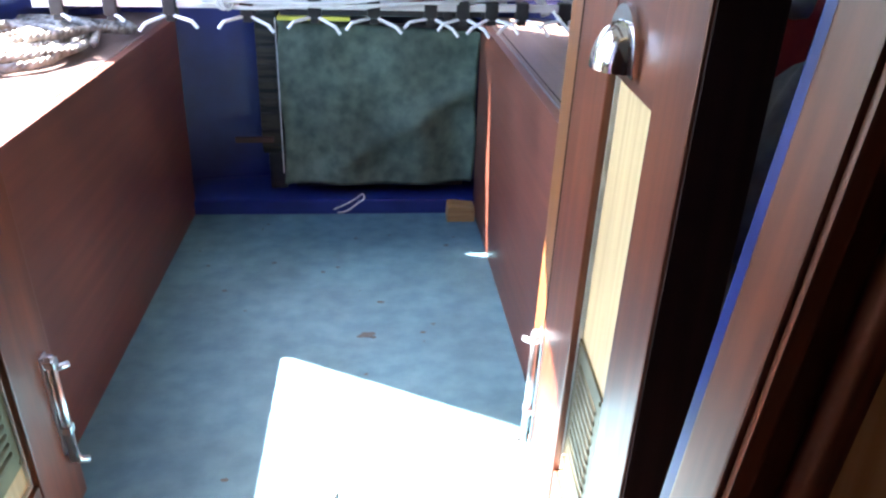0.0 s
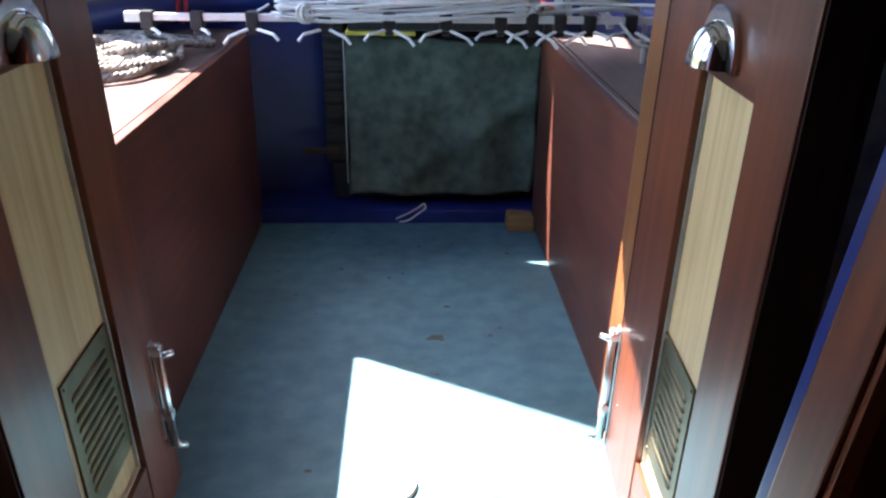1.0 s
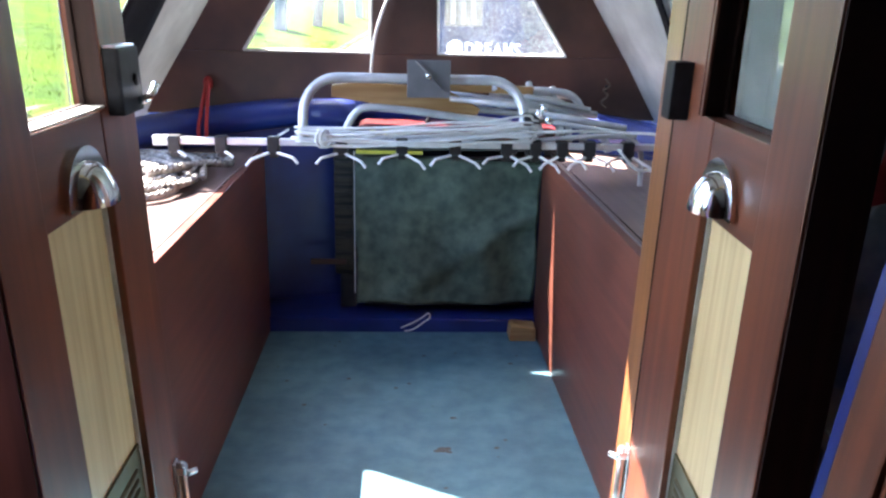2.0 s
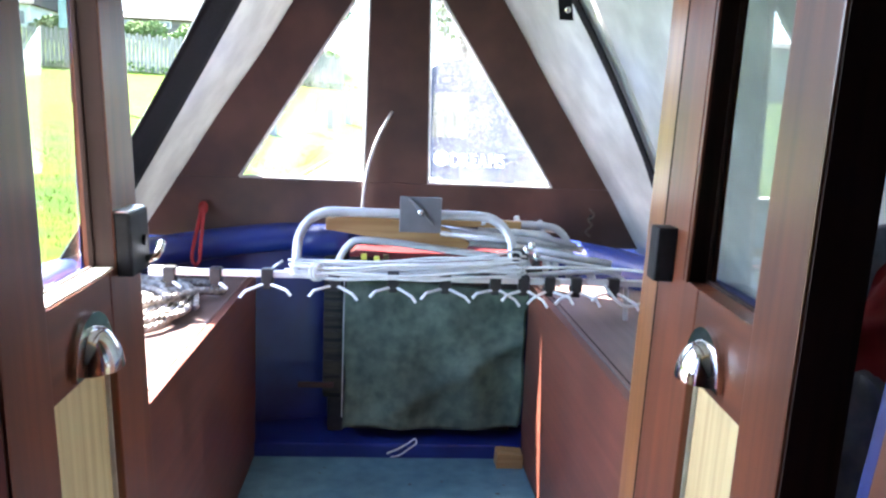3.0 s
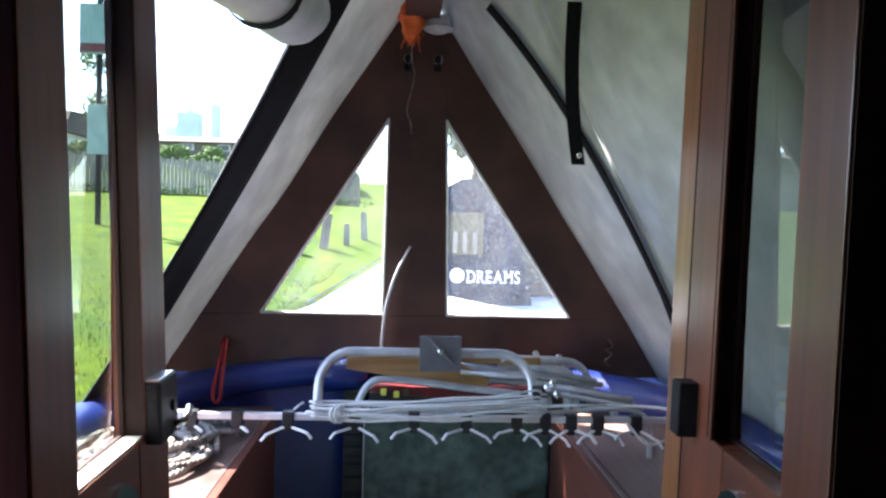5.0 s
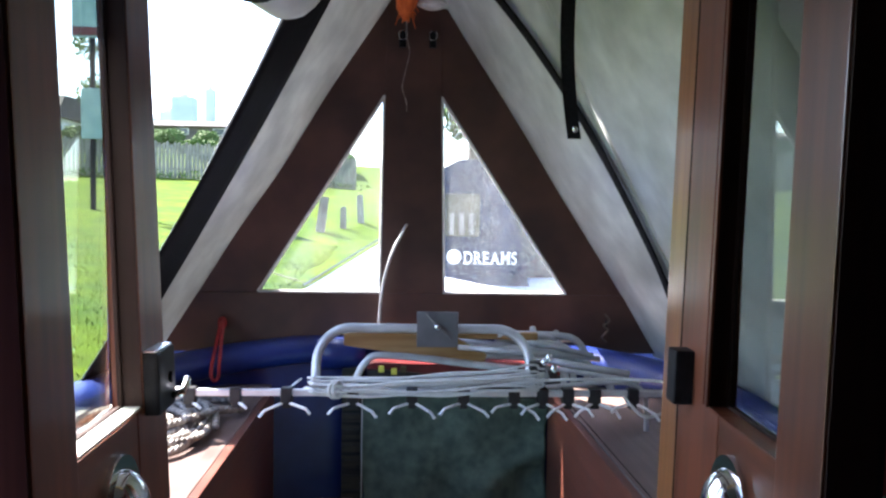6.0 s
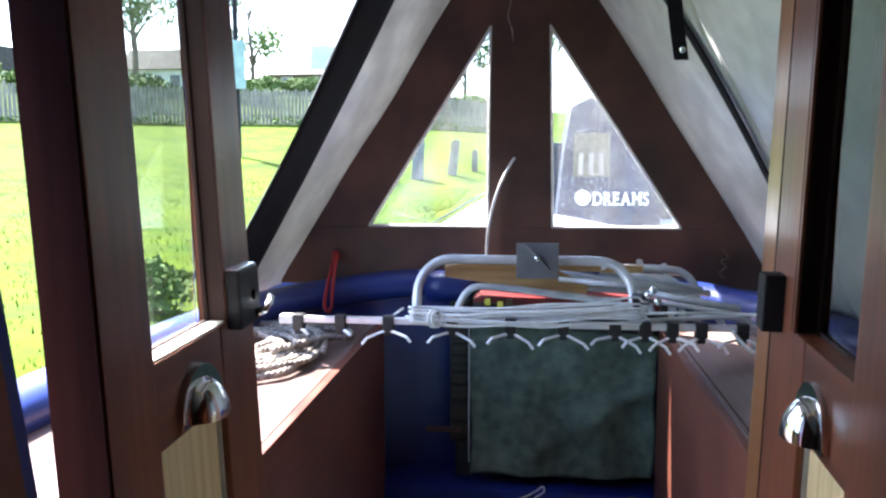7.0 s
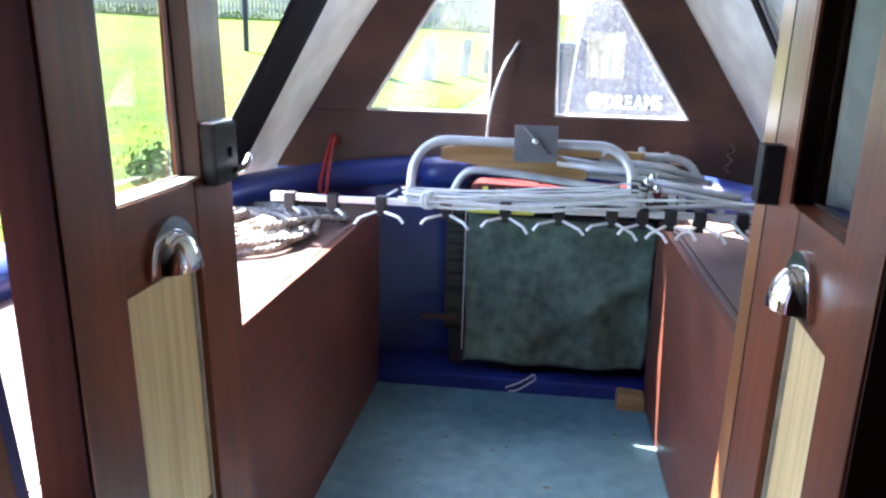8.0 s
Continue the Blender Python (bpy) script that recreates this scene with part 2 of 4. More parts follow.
def box(x0, x1, y0, y1, z0, z1, bevel=0.0, bm=None):
    bm = bm or bmesh.new()
    made = bmesh.ops.create_cube(bm, size=1.0, matrix=Matrix.Translation(((x0 + x1) / 2, (y0 + y1) / 2, (z0 + z1) / 2)) @ Matrix.Diagonal((x1 - x0, y1 - y0, z1 - z0, 1)))
    if bevel:
        edges = list({e for v in made["verts"] for e in v.link_edges})
        bmesh.ops.bevel(bm, geom=edges, offset=bevel, segments=2, profile=0.7, affect="EDGES")
    return bm


def prism(outline, axis, a, b, bevel=0.0):
    """An outline in the two other axes, drawn out along axis from a to b."""
    bm = bmesh.new()

    def at(p, d):
        q = list(p)
        q.insert("xyz".index(axis), d)
        return bm.verts.new(q)

    low, top = [at(p, a) for p in outline], [at(p, b) for p in outline]
    bm.faces.new(low), bm.faces.new(top[::-1])
    n = len(low)
    for k in range(n):
        bm.faces.new((low[k], low[(k + 1) % n], top[(k + 1) % n], top[k]))
    if bevel:
        bmesh.ops.bevel(bm, geom=list(bm.edges), offset=bevel, segments=2, profile=0.7, affect="EDGES")
    return bm


def tube(points, r, sides=8, closed=False, bm=None, taper=None):
    """A round bar along points."""
    bm = bm or bmesh.new()
    pts = [Vector(p) for p in points]
    n = len(pts)
    rings, up = [], None
    for k, p in enumerate(pts):
        d = (pts[(k + 1) % n] - pts[k - 1]) if closed else (pts[min(k + 1, n - 1)] - pts[max(k - 1, 0)])
        d.normalize()
        if up is None:
            up = d.orthogonal().normalized()
        up = (up - d * up.dot(d))
        up = up.normalized() if up.length > 1e-6 else d.orthogonal().normalized()
        side = d.cross(up)
        rad = r * (taper[k] if taper else 1.0)
        rings.append([bm.verts.new(p + rad * (math.cos(a) * up + math.sin(a) * side)) for a in (2 * math.pi * j / sides for j in range(sides))])
    for k in range(n if closed else n - 1):
        a, b = rings[k], rings[(k + 1) % n]
        for j in range(sides):
            bm.faces.new((a[j], a[(j + 1) % sides], b[(j + 1) % sides], b[j]))
    if not closed:
        bm.faces.new(rings[0][::-1]), bm.faces.new(rings[-1])
    return bm


def smooth_line(points, steps=6, closed=False):
    """A Catmull-Rom line through points."""
    P = [Vector(p) for p in points]
    n, out = len(P), []
    for k in range(n if closed else n - 1):
        a, b, c, d = (P[(k + o) % n] if closed else P[min(max(k + o, 0), n - 1)] for o in (-1, 0, 1, 2))
        for s in range(steps):
            t = s / steps
            out.append(0.5 * (2 * b + (c - a) * t + (2 * a - 5 * b + 4 * c - d) * t * t + (3 * b - a - 3 * c + d) * t ** 3))
    if not closed:
        out.append(P[-1])
    return out


def sheet(fn, nu, nv, thick=0.0):
    """A grid over fn(u, v), u and v from 0 to 1; with a thickness if given."""
    bm = bmesh.new()
    g = [[bm.verts.new(fn(i / nu, j / nv)) for j in range(nv + 1)] for i in range(nu + 1)]
    for i in range(nu):
        for j in range(nv):
            bm.faces.new((g[i][j], g[i + 1][j], g[i + 1][j + 1], g[i][j + 1]))
    if thick:
        bmesh.ops.recalc_face_normals(bm, faces=bm.faces)
        bmesh.ops.solidify(bm, geom=list(bm.faces), thickness=thick)
    return bm


def ball(x, y, z, sx, sy, sz, bm=None, u=14, v=9):
    bm = bm or bmesh.new()
    bmesh.ops.create_uvsphere(bm, u_segments=u, v_segments=v, radius=1.0, matrix=Matrix.Translation((x, y, z)) @ Matrix.Diagonal((sx, sy, sz, 1)))
    return bm


def rod(a, b, r, sides=10, bm=None):
    return tube([a, b], r, sides, bm=bm)


# ---------------------------------------------------------------- ground, water
EDGE = -1.25


def bank(y):
    return EDGE + 0.02 * max(0.0, y - 4.0) ** 1.8


def ground_z(x, y):
    d = bank(y) - x
    if d < 0:
        far = -d - 9.0
        return -1.3 if far < 0 else min(0.2, -1.3 + far * 1.2)
    z = 0.10 + 0.062 * min(d, 36) + 0.085 * min(14.0, max(0.0, y - 16.0)) * min(1.0, d / 3.0)
    behind = (-4.75 * (x + 14.0) + 8.9 * (y - 26.4)) / 10.09
    z += min(1.15, max(0.0, behind - 1.0) * 0.2)
    z += 0.10 * noise.noise((x * 0.35, y * 0.35, 0.0)) * min(1.0, d / 1.0)
    return min(z, -1.3 + d * 6)


def ground_axis(lo, hi, dense_lo, dense_hi, step, grow):
    out, p, s = [dense_lo], dense_lo, step
    while p > lo:
        s *= grow
        p -= s
        out.append(p)
    out.reverse()
    while out[-1] < dense_hi:
        out.append(out[-1] + step)
    s = step
    while out[-1] < hi:
        s *= grow
        out.append(out[-1] + s)
    return out


gx = ground_axis(-1500, 1500, -14, 2, 0.25, 1.14)
gy = ground_axis(-1500, 1500, -1, 18, 0.4, 1.14)
bm = bmesh.new()
grid = [[bm.verts.new((x, y, ground_z(x, y))) for y in gy] for x in gx]
for i in range(len(gx) - 1):
    for j in range(len(gy) - 1):
        bm.faces.new((grid[i][j], grid[i + 1][j], grid[i + 1][j + 1], grid[i][j + 1]))
solo("ground", bm, M["grass"], "bright green mown grass bank rising from the canal", "grass", kind="structure", smooth=True)
solo("water", box(-3, 60, -60, 80, -1.0, -0.45), M["water"], "still dark canal water", "water", kind="structure")

# ---------------------------------------------------------------- the boat's shell
HALF, LOCK_Z, DECK_Y = 0.39, 0.53, 1.92
solo("floor", box(-HALF - 0.02, HALF + 0.02, 0.30, DECK_Y + 0.02, -0.05, 0.0), M["floor"], "blue-grey painted steel well deck with rust marks", "floor", kind="structure")
solo("step", box(-HALF - 0.3, HALF + 0.3, DECK_Y, 2.26, -0.05, 0.042, 0.008), M["blue"], "low glossy blue painted steel step", "step", kind="structure")
solo("wall_bow", box(-0.85, 0.85, 2.24, 2.28, 0.0, 0.60), M["blue"], "dark blue painted steel bow bulkhead", "wall", kind="structure")


def rim_line(s):
    """The gunwale in plan, from the port side round the bow to starboard."""
    return smooth_line([(-0.86, 0.25, 0.575), (-0.85, 0.9, 0.58), (-0.80, 1.45, 0.59), (-0.70, 1.82, 0.605), (-0.50, 2.02, 0.625), (-0.25, 2.10, 0.645), (0, 2.12, 0.65),
                        (0.25, 2.10, 0.645), (0.50, 2.02, 0.625), (0.70, 1.82, 0.605), (0.80, 1.45, 0.59), (0.85, 0.9, 0.58), (0.86, 0.25, 0.575)], s)


def ribbon(line, profile):
    """A profile of (outwards, up) carried along a line that runs round the bow."""
    bm, rows = bmesh.new(), []
    for k, p in enumerate(line):
        d = line[min(k + 1, len(line) - 1)] - line[max(k - 1, 0)]
        out = Vector((-d.y, d.x, 0)).normalized()
        rows.append([bm.verts.new(p + out * a + Vector((0, 0, b))) for a, b in profile])
    m = len(profile)
    for a, b in zip(rows, rows[1:]):
        for j in range(m):
            bm.faces.new((a[j], b[j], b[(j + 1) % m], a[(j + 1) % m]))
    bm.faces.new(rows[0]), bm.faces.new(rows[-1][::-1])
    return bm


solo("gunwale", ribbon(rim_line(8), [(0.10, -0.06), (0.10, 0.0), (0.08, 0.012), (0.03, 0.02), (0.0, 0.014), (-0.022, 0.0), (-0.03, -0.02), (-0.022, -0.05), (-0.005, -0.06)]),
     M["blue"], "rounded glossy blue painted steel gunwale", "gunwale", kind="structure", smooth=True)
solo("hull_side", ribbon(rim_line(8), [(0.07, -1.2), (0.07, -0.06), (0.02, -0.06), (0.02, -0.62), (0.04, -1.2)]), M["blue"], "blue painted steel hull side", "hull", kind="structure", smooth=False)


def foredeck():
    line = [p for p in rim_line(8) if p.y > 1.75]
    bm = bmesh.new()
    a = [bm.verts.new(p + Vector((0, 0.02, -0.012))) for p in line]
    b = [bm.verts.new((p.x * 0.8, max(p.y, 2.0) + 1.2 - abs(p.x), p.z + 0.03)) for p in line]
    for k in range(len(line) - 1):
        bm.faces.new((a[k], a[k + 1], b[k + 1], b[k]))
    return bm


solo("foredeck", foredeck(), M["blue"], "blue painted steel foredeck outside the cratch board", "deck", kind="structure", smooth=True)


def locker(side):
    e = thing("side_locker", "brown plywood side locker with a " + ("sunlit top" if side < 0 else "shaded top and grey edge bead"), "locker", "side lockers")
    a, b = (-0.84, -HALF) if side < 0 else (HALF, 0.84)
    f0, f1 = (-HALF - 0.018, -HALF) if side < 0 else (HALF, HALF + 0.018)
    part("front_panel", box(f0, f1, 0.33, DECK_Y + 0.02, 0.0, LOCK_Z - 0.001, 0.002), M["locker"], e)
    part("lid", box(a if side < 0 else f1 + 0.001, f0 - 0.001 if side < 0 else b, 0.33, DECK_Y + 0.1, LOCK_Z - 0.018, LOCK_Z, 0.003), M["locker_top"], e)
    part("end_panel", box(min(a, f0) + 0.03, max(b, f1) - 0.03, DECK_Y + 0.02, DECK_Y + 0.036, 0.0, LOCK_Z - 0.018), M["locker"], e)
    if side > 0:
        part("edge_bead", box(HALF + 0.019, HALF + 0.0203, 0.95, DECK_Y + 0.05, LOCK_Z, LOCK_Z + 0.002), M["plate"], e, "thin grey metal edge bead")
        part("edge_bead", box(HALF + 0.030, HALF + 0.0315, 0.95, DECK_Y + 0.05, LOCK_Z, LOCK_Z + 0.002), M["seal"], e, "thin dark gap strip")
    return e


locker(-1), locker(1)

# ---------------------------------------------------------------- cabin
JX, JY = 0.347, 0.30
DOOR_TOP = 2.0
for side, tag in ((-1, "port"), (1, "starboard")):
    a, b = sorted((side * (JX + 0.16), side * 0.93))
    solo("wall_bulkhead_" + tag, box(a, b, 0.26, JY, -0.5, 2.12), M["blue"], "blue painted steel cabin bulkhead", "wall", kind="structure")
    rake = Matrix(((1, 0, side * 0.12, -side * 0.070), (0, 1, 0, 0), (0, 0, 1, 0), (0, 0, 0, 1)))

    def across(o0, o1, *rest):
        a, b = sorted((side * (JX + o0), side * (JX + o1)))
        return box(a, b, *rest)

    bm = across(0.063, 0.42, 0.216, 0.238, -0.5, 2.1)
    bm.transform(rake)
    solo("wall_lining_" + tag, bm, M["oak"], "pale oak veneer cabin lining", "wall", kind="structure")
    j = thing("door_jamb", "dark varnished hardwood door jamb with a blue steel edge", "door jamb", "door jambs", kind="structure")
    part("post", across(0.0, 0.19, 0.239, JY - 0.006, -0.4, DOOR_TOP, 0.003), M["mahogany"], j)
    part("stop_strip", across(0.004, 0.020, 0.231, 0.2385, -0.4, DOOR_TOP, 0.003), M["mahogany"], j)
    part("groove", across(0.020, 0.023, 0.236, 0.2387, -0.4, DOOR_TOP), M["seal"], j, "dark groove")
    part("architrave", across(0.042, 0.0625, 0.212, 0.2385, -0.4, DOOR_TOP, 0.008), M["mahogany"], j, "rounded hardwood architrave bead", True)
    part("steel_edge", across(0.002, 0.014, JY - 0.0055, JY + 0.010, -0.1, DOOR_TOP, 0.002), M["blue"], j, "blue painted steel edge")
    for o in j.children:
        o.data.transform(rake)
    a, b = sorted((side * 0.93, side * 0.97))
    # Unseen wall; its dark wood stands in for shade inside the cabin.
    solo("wall_cabin_" + tag, box(a, b, -4.2, JY, -0.5, 2.12), M["mahogany"], "unseen cabin side wall, dark to cut bounce light", "wall", kind="structure")
solo("wall_above_door", box(-0.93, 0.93, 0.10, JY, DOOR_TOP, 2.12), M["oak"], "oak veneer panel above the doorway", "wall", kind="structure")
solo("wall_below_door", box(-0.93, 0.93, 0.10, JY + 0.03, -0.5, 0.03, 0.004), M["mahogany_across"], "hardwood door sill", "sill", kind="structure")
# Unseen as well, coloured dark to hold bounce light down.
solo("wall_aft", box(-0.97, 0.97, -4.25, -4.2, -0.5, 2.12), M["mahogany"], "unseen aft wall, dark to cut bounce light", "wall", kind="structure")
solo("cabin_floor", box(-0.97, 0.97, -4.25, 0.3, -0.55, -0.5), M["cabin_floor"], "brown wooden cabin floor", "floor", kind="structure")
# Unseen ceiling, white so that it reflects light onto the oak lining.
solo("ceiling", box(-0.97, 0.97, -4.25, JY, 2.12, 2.17), M["boat_white"], "unseen cabin ceiling, white for bounce light", "ceiling", kind="structure")

# ---------------------------------------------------------------- cabin doors


def cup_handle(parent, w=0.118, h=0.059, depth=0.030):
    """Half-dome cup pull on a flat rim, facing +x, built at the origin."""
    cup = part("cup_handle", bmesh.new(), M["chrome"], parent, "polished chrome cup handle")
    bm = bmesh.new()
    n, m = 18, 8
    rows = []
    for i in range(m + 1):
        f = i / m
        rad, lift = math.cos(f * math.pi / 2), math.sin(f * math.pi / 2) * depth
        rows.append([bm.verts.new((lift + 0.003, -w * 0.33 * rad * math.cos(math.pi * k / n), h * 0.76 * rad * math.sin(math.pi * k / n))) for k in range(n + 1)])
    for a, b in zip(rows, rows[1:]):
        for k in range(n):
            bm.faces.new((a[k], a[k + 1], b[k + 1], b[k]))
    bmesh.ops.remove_doubles(bm, verts=bm.verts, dist=0.0004)
    bm.to_mesh(cup.data)
    bm.free()
    for p in cup.data.polygons:
        p.use_smooth = True
    arc = [(-w / 2 * math.cos(math.pi * k / 24), h * math.sin(math.pi * k / 24)) for k in range(25)]
    part("rim", prism(arc, "x", 0.0, 0.006, 0.002), M["chrome"], cup)
    return cup


def rim_latch(parent, y0, y1, z0, z1, depth, lever):
    latch = part("rim_latch", box(0.0, depth, y0, y1, z0, z1, 0.004), M["black_metal"], parent, "black metal rim latch box")
    if lever:
        part("lever", tube([(depth, y1 - 0.02, z0 + 0.012), (depth + 0.012, y1 - 0.018, z0 + 0.016), (depth + 0.014, y1 - 0.006, z0 + 0.022), (depth + 0.014, y1 + 0.004, z0 + 0.030)], 0.005), M["chrome"], latch, "chrome latch lever", True)
        # Bright plate stands in for sun on the black box's top.
        part("top_plate", box(0.004, depth - 0.003, y0 + 0.004, y1 - 0.004, z1 - 0.0005, z1 + 0.0025, 0.001), M["zinc"], latch, "bright plate painting sunlight on the latch top")
    if lever:
        part("keep", rod((depth, (y0 + y1) / 2 + 0.012, (z0 + z1) / 2), (depth + 0.003, (y0 + y1) / 2 + 0.012, (z0 + z1) / 2), 0.007), M["black_metal"], latch, "", True)
    return latch


def door_bolt(parent, y, z0, z1):
    bolt = part("barrel_bolt", box(0.0, 0.003, y - 0.010, y + 0.010, z0 + 0.015, z1, 0.001), M["zinc"], parent, "bright metal barrel bolt")
    part("barrel", rod((0.009, y, z0), (0.009, y, z1 - 0.002), 0.0068), M["zinc"], bolt, "", True)
    for k in (0.30, 0.93):
        z = z0 + (z1 - z0) * k
        part("staple", box(0.002, 0.0165, y - 0.0085, y + 0.0085, z - 0.006, z + 0.006, 0.003), M["zinc"], bolt)
    part("knob", rod((0.010, y, z1 - 0.022), (0.026, y + 0.014, z1 - 0.022), 0.0045), M["zinc"], bolt, "", True)
    part("foot", tube([(0.009, y, z0 + 0.01), (0.014, y + 0.003, z0 - 0.004), (0.022, y + 0.010, z0 - 0.009)], 0.0055), M["zinc"], bolt, "", True)
    return bolt


def vent(parent, y0, y1, z0, z1):
    """A brass plate with pressed half-round hoods, blunt at both ends."""
    v = part("vent_plate", box(0.0, 0.003, y0, y1, z0, z1, 0.001), M["brass"], parent, "tarnished brass louvred vent")
    n = 10
    pitch = (z1 - z0 - 0.044) / n
    for k in range(n):
        z = z0 + 0.022 + pitch * (k + 0.5)
        bm, rows = bmesh.new(), []
        for f in (0.0, 0.02, 0.06, 0.5, 0.94, 0.98, 1.0):
            r = (0.02, 0.62, 1.0, 1.0, 1.0, 0.62, 0.02)[(0.0, 0.02, 0.06, 0.5, 0.94, 0.98, 1.0).index(f)]
            y = y0 + 0.016 + (y1 - y0 - 0.032) * f
            rows.append([bm.verts.new((0.003 + 0.0028 * r * math.sin(a), y, z + pitch * 0.40 * r * math.cos(a))) for a in (math.pi * q / 6 for q in range(7))])
        for a, b in zip(rows, rows[1:]):
            for q in range(6):
                bm.faces.new((a[q], a[q + 1], b[q + 1], b[q]))
        part("louvre", bm, M["brass"], v, "", True)
    for yy in (y0 + 0.006, y1 - 0.006):
        for zz in (z0 + 0.006, z1 - 0.006):
            part("screw", ball(0.003, yy, zz, 0.002, 0.003, 0.003, u=8, v=5), M["brass"], v)
    return v


def cabin_door(side, hinge, free, strip, latch_y, latch_z, latch_out, bolt_y, bolt_z, cup, panel, panel_top, opening, vent_z, k_lean):
    """Half a double door. Built with its inner face on x = 0 towards +x, y along its width from the hinge line, then placed and leaned."""
    (hx, hy), (fx, fy) = hinge, free
    width = math.hypot(fx - hx, fy - hy)
    e = thing("cabin_door", "open varnished hardwood half door with " + ("a deep-set window over an oak panel" if side < 0 else "a golden overlap strip and oak panel"), "door", "cabin doors")
    t = 0.037
    z0, z1 = 0.055, DOOR_TOP - 0.01
    wd = width - strip
    p0, p1 = panel
    zr1 = 0.80
    zp = panel_top
    zt = z1 - 0.09
    part("hinge_stile", box(-t, 0, 0.0, p0, z0, z1, 0.003), M["mahogany"], e)
    # Hinge edge coloured dark to paint the shade on its aft face.
    part("hinge_edge", box(-t - 0.016, -0.003, -0.003, -0.0002, z0, z1), M["rebate"], e, "hinge edge with shade put into its colour")
    part("lock_stile", prism([(p1, z0), (wd, z0), (wd, z1), (opening, z1), (opening, zr1), (p1, zr1)], "x", -t, 0, 0.003), M["mahogany"], e)
    part("bottom_rail", box(-t + 0.002, -0.002, p0, p1, z0, 0.165, 0.002), M["mahogany_across"], e)
    part("mid_rail", box(-t + 0.002, -0.001, p0, p1, zp, zr1, 0.002), M["mahogany_across"], e)
    part("top_rail", box(-t + 0.002, -0.002, p0, opening, zt, z1, 0.002), M["mahogany_across"], e)
    if strip:
        part("overlap_strip", box(-t + 0.002, -0.003, wd + 0.001, width, z0, z1, 0.005), M["strip"], e, "golden varnished overlap strip")
        part("strip_groove", box(-t, 0.0004, wd - 0.001, wd + 0.004, z0 + 0.01, z1), M["seal"], e)
        part("edge_moulding", box(-0.001, 0.0035, opening - 0.009, opening - 0.001, zr1 + 0.001, zt, 0.0015), M["mahogany"], e)
        part("edge_moulding", box(-0.001, 0.0025, opening + 0.006, opening + 0.013, zr1 + 0.001, zt, 0.001), M["mahogany"], e)
    part("wood_panel", box(-t + 0.010, -0.014, p0, p1, 0.165, zp), M["oak"], e, "pale oak veneer lower panel")
    part("panel_bead", box(-0.014, -0.009, p1 - 0.003, p1, 0.165, zp), M["bead"], e)
    part("panel_bead", box(-0.014, -0.009, p0, p1 - 0.0032, 0.165, 0.168), M["bead"], e)
    pane = part("glass_pane", box(-t + 0.002, -t + 0.006, p0, opening, zr1, zt), M["glass"], e, "clear door glass")
    pane.visible_shadow = False
    # the glass hangs upright in its leaning frame
    pane.data.transform(Matrix(((1, 0, k_lean * 0.8, -k_lean * 0.8 * 1.1), (0, 1, 0, 0), (0, 0, 1, 0), (0, 0, 0, 1))))
    # Beads and reveal faces below carry the same painted shade.
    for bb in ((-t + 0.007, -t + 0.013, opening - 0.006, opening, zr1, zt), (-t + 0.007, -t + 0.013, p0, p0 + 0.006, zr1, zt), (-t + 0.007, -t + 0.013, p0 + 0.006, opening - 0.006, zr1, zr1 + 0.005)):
        part("glazing_bead", box(*bb, 0.002), M["rebate"], e, "glazing bead with shade put into its colour")
    part("rebate", box(-t + 0.013, -0.002, opening - 0.0016, opening - 0.0002, zr1 + 0.001, zt), M["rebate"], e, "rebate with shade put into its colour")
    part("rebate", box(-t + 0.013, -0.002, p0 + 0.0002, p0 + 0.0016, zr1 + 0.001, zt), M["rebate"], e, "rebate with shade put into its colour")
    if side < 0:
        # White strip paints the sunlight that falls on this wooden sill.
        part("sill_strip", box(-t + 0.014, -0.003, p0 + 0.003, opening - 0.003, zr1 - 0.001, zr1 + 0.003, 0.001), M["bead"], e, "pale strip painting sunlight on the sill")
    v = vent(e, p0 + 0.034, p1 - 0.003, *vent_z)
    v.location.x = -0.0138
    c = cup_handle(e)
    c.location = (0.0, cup[0], cup[1])
    rl = rim_latch(e, *latch_y, *latch_z, latch_out, side < 0)
    rl.location.x = -0.004
    b = door_bolt(e, bolt_y, *bolt_z)
    b.location.x = -0.003 if bolt_y > wd + 0.012 else 0.0
    for zz in (0.30, 1.35):
        h = part("hinge", rod((-t - 0.022, -0.004, zz), (-t - 0.022, -0.004, zz + 0.09), 0.006), M["brass"], e, "brass butt hinge", True)
    ang = math.atan2(-(fx - hx), fy - hy)
    turn = Matrix.Rotation(ang if side < 0 else -ang, 4, "Z")
    offset = {o: o.location + (o.parent.location if o.parent is not e else Vector((0, 0, 0))) for o in e.children_recursive}
    lean = Matrix(((1, 0, side * k_lean, -side * k_lean * 0.75), (0, 1, 0, 0), (0, 0, 1, 0), (0, 0, 0, 1)))
    for o, off in offset.items():
        o.data = o.data.copy()
        o.location = (0, 0, 0)
        o.data.transform(Matrix.Translation(off))
        o.data.transform(turn)
        if side > 0:
            o.data.transform(Matrix.Diagonal((-1, 1, 1, 1)))
            o.data.flip_normals()
        o.data.transform(lean)
    e.location = (hx, hy, 0)
    return e


cabin_door(-1, (-0.335, 0.370), (-0.342, 0.762), 0.0, (0.300, 0.376), (0.790, 0.866), 0.022, 0.362, (0.135, 0.302), (0.197, 0.714), (0.096, 0.275), 0.706, 0.300, (0.205, 0.385), 0.042)
